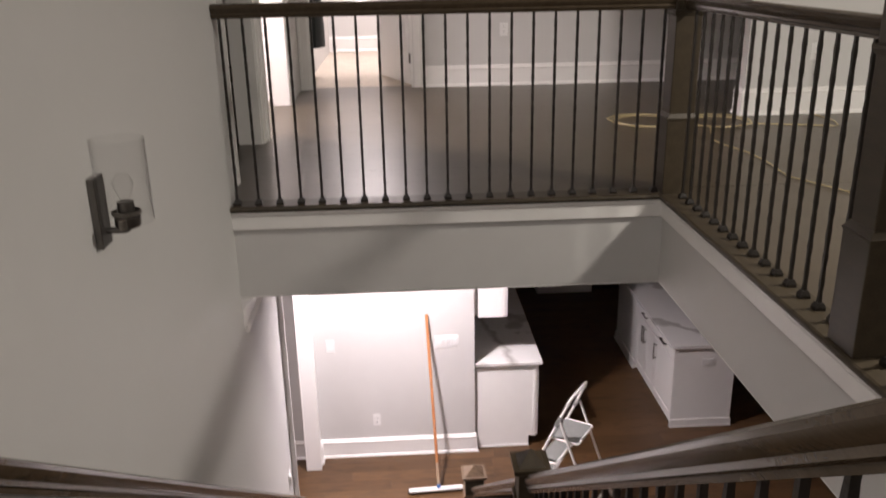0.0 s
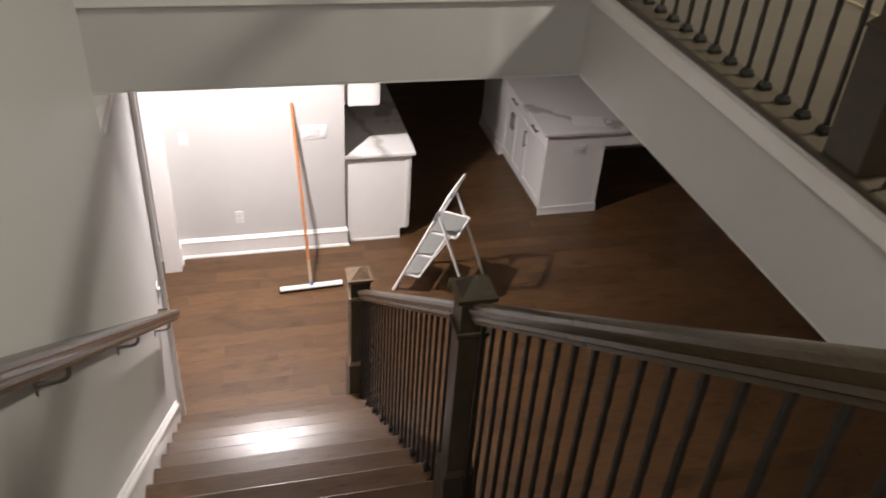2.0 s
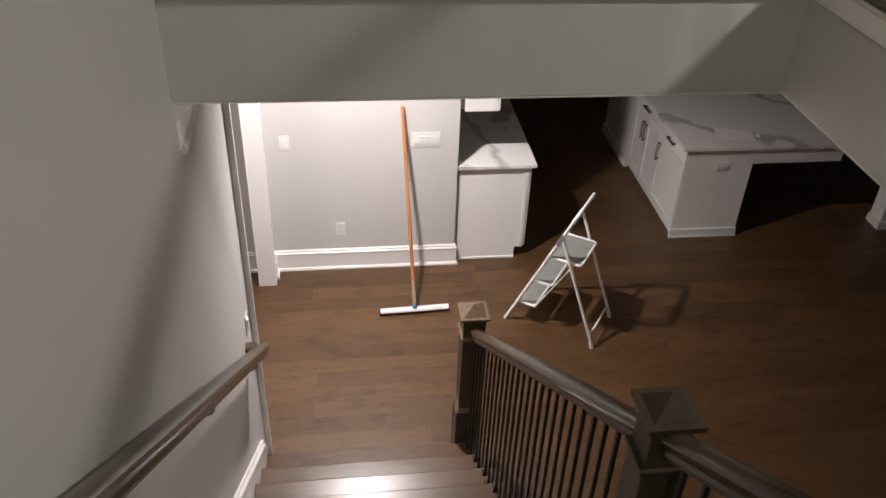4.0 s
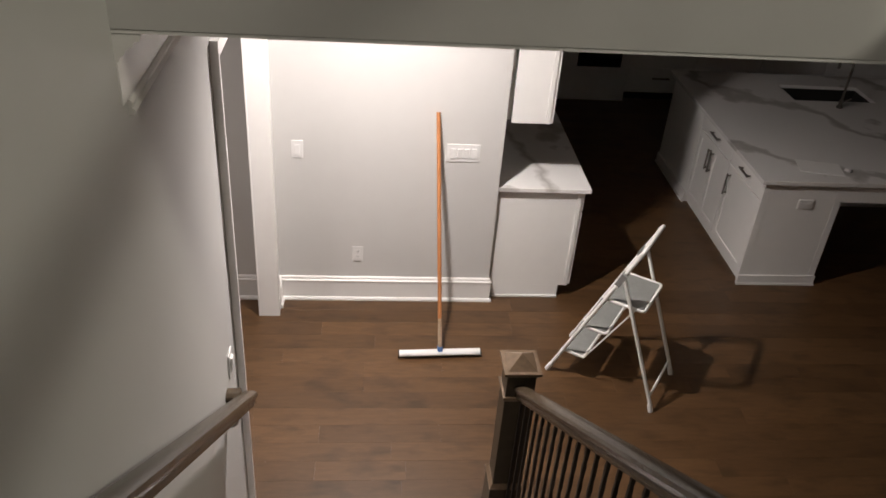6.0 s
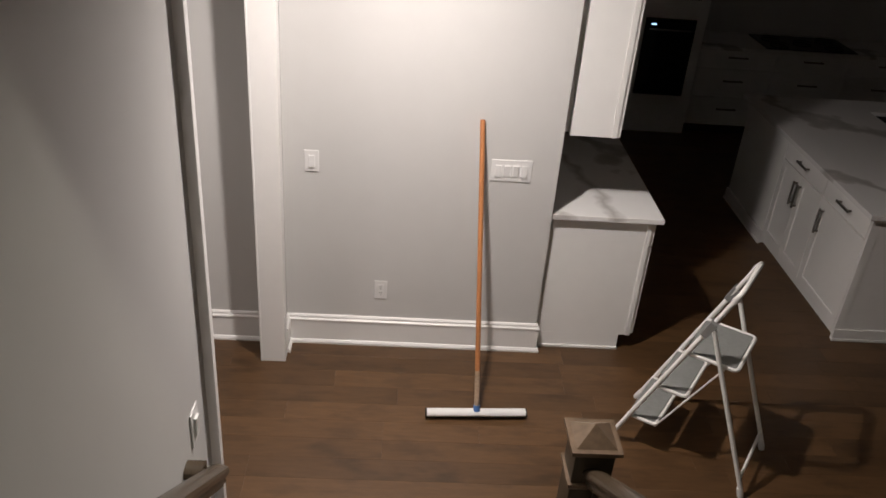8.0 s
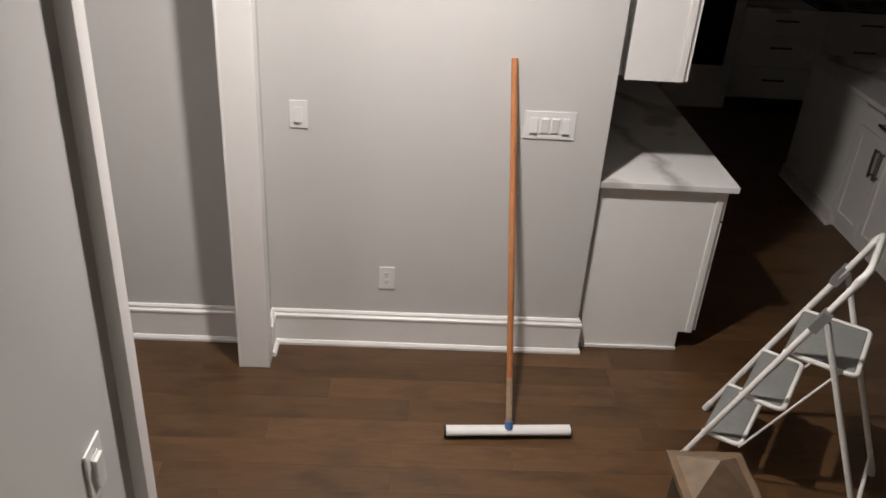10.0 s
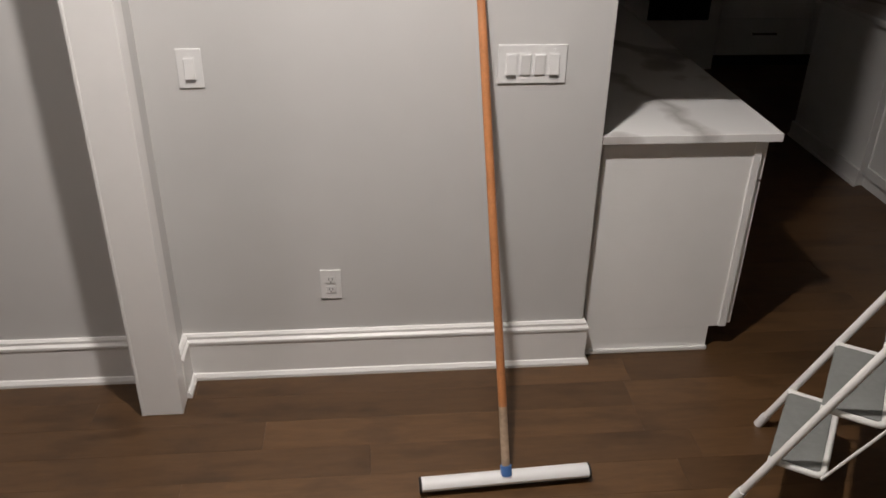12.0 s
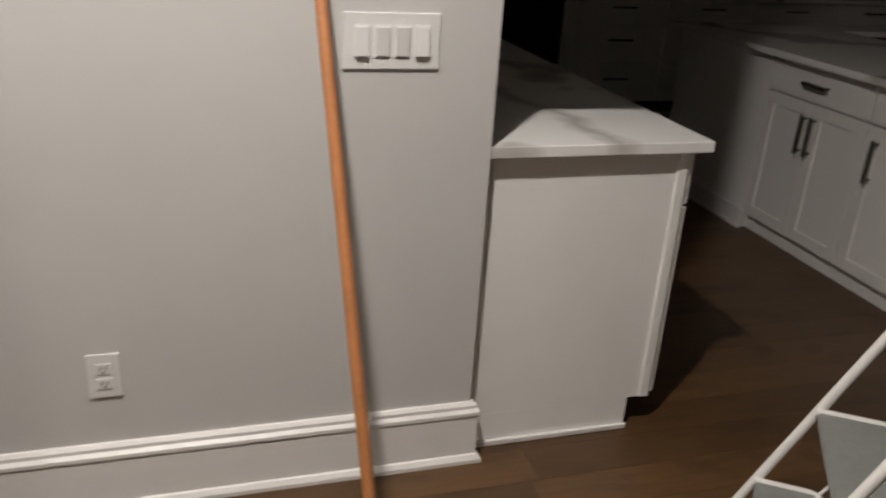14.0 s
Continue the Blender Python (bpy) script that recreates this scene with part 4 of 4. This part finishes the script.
def step_ladder():
    ob = thing("step_ladder", "white steel folding step ladder with grey steps, standing open", "ladder", (1.371, 4.975, 0))
    w = Vector((0.56, 0.828, 0)).normalized()
    d = Vector((0.828, -0.56, 0)).normalized()
    c = Vector((0, 0, 0))
    at = lambda u, v, z: c + d * u + w * v + Vector((0, 0, z))
    FU, RU, TU, H = -0.358, 0.345, 0.10, 1.10
    fv, tv = 0.205, 0.178
    lean = lambda z: FU + (TU - FU) * z / H
    half = lambda z: fv + (tv - fv) * z / H
    r = 0.0125
    loop = [at(lean(z), -half(z), z) for z in (0.02, 0.5, 0.98)] + [at(lean(1.07), -tv, 1.07), at(lean(1.07), tv, 1.07)] + [at(lean(z), half(z), z) for z in (0.98, 0.5, 0.02)]
    part("front_frame", tube(arc_path(loop, 0.075, 3), r, 12), LADDERWHITE, ob, "", True)
    JZ = 0.85
    for s in (-1, 1):
        part("rear_leg", tube([at(lean(JZ) + 0.02, s * (half(JZ) + 0.026), JZ), at(RU, s * 0.21, 0.02)], r * 0.95, 12), LADDERWHITE, ob, "", True)
        h = part("hinge", sweep([(-0.017, -0.024), (0.017, -0.024), (0.017, 0.024), (-0.017, 0.024)], [at(lean(JZ - 0.045), s * (half(JZ) + 0.012), JZ - 0.045), at(lean(JZ + 0.035), s * (half(JZ) + 0.012), JZ + 0.035)], up=tuple(w)), BRACKET, ob, "grey plastic hinge")
        for u, v in ((FU, fv), (RU, 0.21)):
            q = at(lean(0.05), s * half(0.05), 0.05) if u < 0 else at(RU - 0.015, s * 0.209, 0.05)
            part("foot", tube([at(u, s * v, 0.0), q], r * 1.25, 12), PLATE, ob, "white rubber foot", True)
    part("rear_brace", tube([at(RU - 0.03, -0.209, 0.11), at(RU - 0.03, 0.209, 0.11)], 0.008, 10), LADDERWHITE, ob, "", True)
    for z, deep in ((0.185, 0.155), (0.415, 0.165), (0.66, 0.255)):
        u0, hw = lean(z) - 0.012, half(z) - 0.016
        st = part("step", tube(arc_path([at(u0, -hw, z), at(u0 + deep, -hw, z), at(u0 + deep, hw, z), at(u0, hw, z), at(u0, 0, z)][:4], 0.03), 0.010, 10), LADDERWHITE, ob, "", True)
        base = [at(u0 + 0.006, -hw + 0.009, z - 0.003), at(u0 + deep - 0.010, -hw + 0.009, z - 0.003), at(u0 + deep - 0.010, hw - 0.009, z - 0.003), at(u0 + 0.006, hw - 0.009, z - 0.003)]
        pad = bmesh.new()
        lo = [pad.verts.new(p) for p in base]
        hi = [pad.verts.new(p + Vector((0, 0, 0.009))) for p in base]
        pad.faces.new(lo[::-1]), pad.faces.new(hi)
        for k in range(4):
            pad.faces.new((lo[k], lo[(k + 1) % 4], hi[(k + 1) % 4], hi[k]))
        bmesh.ops.bevel(pad, geom=pad.edges[:], offset=0.003, segments=2, affect="EDGES")
        part("pad", pad, TREADPAD, st, "grey ribbed step pad")
        base = [at(u0 + 0.002, -hw + 0.006, z - 0.0085), at(u0 + deep - 0.006, -hw + 0.006, z - 0.0085), at(u0 + deep - 0.006, hw - 0.006, z - 0.0085), at(u0 + 0.002, hw - 0.006, z - 0.0085)]
        sh = bmesh.new()
        lo = [sh.verts.new(p) for p in base]
        hi = [sh.verts.new(p + Vector((0, 0, 0.005))) for p in base]
        sh.faces.new(lo[::-1]), sh.faces.new(hi)
        for k in range(4):
            sh.faces.new((lo[k], lo[(k + 1) % 4], hi[(k + 1) % 4], hi[k]))
        part("tray", sh, TREADPAD, st)
    for s in (-1, 1):
        part("link_rod", tube([at(lean(0.185) + 0.14, s * 0.188, 0.18), at(lean(0.66) + 0.19, s * 0.165, 0.652)], 0.005, 8), LADDERWHITE, ob, "", True)
    return ob


step_ladder()


def cord():
    """A yellow extension cord: coils on the upper hall floor, one lead to the outlet, one across the floor."""
    rng = random.Random(4)
    z = FLOOR2 + 0.007
    bm = bmesh.new()
    for cx, cy, rx, ry, turns in ((1.74, 4.56, 0.22, 0.22, 3), (2.22, 4.46, 0.22, 0.21, 3)):
        pts = []
        for k in range(turns * 22):
            a = 2 * math.pi * k / 22
            j = 1 + 0.13 * math.sin(a * 0.37 + cx) + 0.05 * rng.uniform(-1, 1)
            pts.append((cx + rx * j * math.cos(a), cy + ry * j * math.sin(a), z + 0.006 * (k // 22)))
        tube(pts, 0.0038, 6, bm=bm)
    lead = [(2.10, 4.26), (2.04, 4.08), (1.98, 3.90), (1.99, 3.72), (2.05, 3.55), (2.06, 3.25), (2.02, 2.95), (2.10, 2.79), (2.21, 2.56), (2.26, 2.20), (2.16, 1.70), (2.05, 1.35), (2.00, 1.00), (2.10, 0.60), (2.15, 0.1)]
    tube(arc_path([(x, y, z) for x, y in lead], 0.12, 4), 0.0040, 6, bm=bm)
    lead = [(2.45, 4.36, z), (2.75, 4.28, z), (2.95, 4.20, z), (3.02, 4.40, z), (2.99, 4.69, z), (2.99, 4.69, FLOOR2 + 0.42), (2.99, 4.708, FLOOR2 + 0.43)]
    tube(arc_path(lead, 0.06, 4), 0.0040, 6, bm=bm, up=(1, 0.02, 0.01))
    return tagged(mesh_object("extension_cord", bm, CORD, smooth=True), "yellow extension cord coiled on the upper hall floor", "cord")


cord()
fc = thing("floor_outlet", "small brass outlet cover in the upper floor", "outlet", (1.645, 1.09, FLOOR2 + 0.001), turn=8)
part("cover", box(-0.037, 0.037, -0.062, 0.062, 0, 0.006, 0.002), BRASS, fc)
part("lid", lathe([(0, 0.0065), (0.022, 0.0065), (0.022, 0.009), (0, 0.0095)], 20), DARKMETAL, fc)


# ---- upper doors ----
def door_leaf(name, label, at, turn, width=0.76):
    ob = thing(name, label, "door", at, turn=turn)
    part("leaf", box(0.002, width, -0.0175, 0.0175, 0.012, 2.03, 0.002), TRIM, ob)
    for dy in (-0.0178, 0.0178):
        for z0, z1 in ((0.22, 0.95), (1.08, 1.90)):
            s = 1 if dy > 0 else -1
            bm = box(0.12, width - 0.12, min(dy, dy + s * 0.006), max(dy, dy + s * 0.006), z0, z1, 0.0025)
            part("panel", bm, TRIM, ob)
    k = part("knob", lathe([(0, -0.075), (0.020, -0.072), (0.027, -0.058), (0.020, -0.044), (0.010, -0.040), (0.010, -0.0185), (0.026, -0.0182), (0.026, 0.0182), (0.010, 0.0185), (0.010, 0.040), (0.020, 0.044), (0.027, 0.058), (0.020, 0.072), (0, 0.075)], 16), DARKMETAL, ob, "dark knob", True)
    k.matrix_local = pose(width - 0.06, 0, 0.96, 90, 0, 0)
    for z in (0.25, 1.0, 1.8):
        part("hinge", box(-0.008, 0.008, 0.012, 0.026, z - 0.045, z + 0.045, 0.002), DARKMETAL, ob, "dark hinge")
    return ob


door_leaf("door_1", "white bedroom door standing open into the room", (0.160, UPB + 0.125, FLOOR2), 110, 0.88)
door_leaf("door_2", "white side room door standing open", (XU - 0.160, A1 - 0.03, FLOOR2), 176, 0.80)
for path, lab, out in (
    ([(-0.808, UPB, FLOOR2), (-0.808, UPB, FLOOR2 + 2.10), (0.22, UPB, FLOOR2 + 2.10), (0.22, UPB, FLOOR2)], "white casing round the bedroom doorway", (0, -1, 0)),
    ([(XU, B0 - 0.05, FLOOR2), (XU, B0 - 0.05, HEAD + 0.05), (XU, B1 + 0.05, HEAD + 0.05), (XU, B1 + 0.05, FLOOR2)], "white casing round the lit side doorway", (1, 0, 0)),
    ([(XU, A0 - 0.05, FLOOR2), (XU, A0 - 0.05, HEAD + 0.05), (XU, A1 + 0.05, HEAD + 0.05), (XU, A1 + 0.05, FLOOR2)], "white casing round the side room doorway", (1, 0, 0)),
):
    casing(path, W, lab, out)
for b in ((-0.764, -0.747, UPB - 0.001, UPB + 0.121, FLOOR2, FLOOR2 + 2.06), (0.153, 0.171, UPB - 0.001, UPB + 0.121, FLOOR2, FLOOR2 + 2.06), (XU - 0.146, XU + 0.001, B1 - 0.018, B1 + 0.001, FLOOR2, HEAD), (XU - 0.146, XU + 0.001, A1 - 0.018, A1 + 0.001, FLOOR2, HEAD)):
    tagged(mesh_object("jamb", box(*b), TRIM), "white door jamb", "jamb", kind="structure")
tagged(mesh_object("floor_bedroom", box(-0.85, 1.2, UPB + 0.13, 10.0, FLOOR2 - 0.03, FLOOR2 - 0.002), CARPET), "beige carpet in the bedroom", "floor", kind="structure")
coat = lathe([(0.0, 0.0), (0.15, 0.0), (0.15, 0.2), (0.11, 0.5), (0.13, 0.8), (0.08, 1.0), (0.02, 1.05), (0, 1.05)], 14)
for v in coat.verts:
    v.co.y *= 0.5
    v.co.x *= 1 + 0.15 * math.sin(v.co.z * 9 + v.co.x * 30)
c = tagged(mesh_object("hanging_coat", coat, CLOTH, smooth=True), "dark cloth garment hanging on the bedroom wall", "coat")
c.matrix_world = pose(-0.768, 7.5, FLOOR2 + 0.30, 0, 0, 90)


tagged(mesh_object("strike_plate", box(XU - 0.180, XU - 0.147, A1 - 0.0215, A1 - 0.0182, FLOOR2 + 0.40, FLOOR2 + 0.50, 0.001), DARKMETAL), "dark hinge plate on the white door jamb", "hinge")


# ---- floor boards ----
def boards(name, x0, x1, y0, y1, z, width, material, far_material, parent, inner=None, edge=0.0004):
    """Boards of random length along x. Those within inner are objects of their own; the rest is joined."""
    rng = random.Random(11)
    cache = {}
    verts, faces = [], []
    count = 0
    y = y0
    while y < y1 - 0.01:
        ye = min(y + width, y1)
        x = x0 - rng.uniform(0, 1.2)
        while x < x1:
            ln = rng.choice((0.5, 0.7, 0.9, 1.1, 1.3, 1.6, 1.9))
            a, b = max(x, x0), min(x + ln, x1)
            x += ln
            if b - a < 0.02:
                continue
            near = inner and inner[0] < (a + b) / 2 < inner[1] and inner[2] < y < inner[3] and count < 298
            g, e = edge * 0.4, edge
            dz = rng.uniform(-0.0003, 0.0003) * edge / 0.0009
            L, Wd = b - a, ye - y
            co = [(g, g, -0.010), (L - g, g, -0.010), (L - g, Wd - g, -0.010), (g, Wd - g, -0.010), (g, g, -e), (L - g, g, -e), (L - g, Wd - g, -e), (g, Wd - g, -e),
                  (g + e, g + e, 0), (L - g - e, g + e, 0), (L - g - e, Wd - g - e, 0), (g + e, Wd - g - e, 0)]
            fs = [(0, 1, 5, 4), (1, 2, 6, 5), (2, 3, 7, 6), (3, 0, 4, 7), (4, 5, 9, 8), (5, 6, 10, 9), (6, 7, 11, 10), (7, 4, 8, 11), (8, 9, 10, 11)]
            if near:
                count += 1
                key = (round(L, 3), round(Wd, 3))
                if key not in cache:
                    me = bpy.data.meshes.new("board")
                    me.from_pydata(co, [], fs)
                    me.materials.append(material)
                    cache[key] = me
                ob = new("board", cache[key])
                ob.parent, ob.location = parent, (a, y, z + dz)
            else:
                k = len(verts)
                verts += [(a + p, y + q, z + dz + r) for p, q, r in co]
                faces += [tuple(i + k for i in f) for f in fs]
        y = ye
    me = bpy.data.meshes.new(name)
    me.from_pydata(verts, [], faces)
    me.materials.append(far_material)
    ob = new(name, me)
    ob.parent = parent
    ob["kind"] = "stuff"
    return ob


boards("far_boards", -3.9, XR, -3.2, 10.2, 0.0, 0.140, OAK, OAK_FAR, sub, (-1.6, 4.2, 2.9, 7.2))
up = tagged(mesh_object("floor_upper", box(XS + 0.10, XR, -3.2, YF, FLOOR2 - 0.029, FLOOR2 - 0.014), KICK_SINK), "upper hall floor of brown stained boards", "floor", kind="structure")
boards("boards", XS + 0.09, XR, -3.2, YF + 0.09, FLOOR2, 0.140, OAK_HALL, OAK_UP, up, (1.3, 4.6, -0.6, 2.8), edge=0.0002)
up2 = tagged(mesh_object("floor_upper_hall", box(-2.6, XR, YF + 0.10, UPB + 0.12, FLOOR2 - 0.029, FLOOR2 - 0.014), KICK_SINK), "upper hall floor of brown stained boards", "floor", kind="structure")
boards("boards", -2.6, XR, YF + 0.091, UPB + 0.125, FLOOR2, 0.140, OAK_HALL, OAK_UP, up2, (-1.2, 4.6, 2.7, 6.6), edge=0.0002)
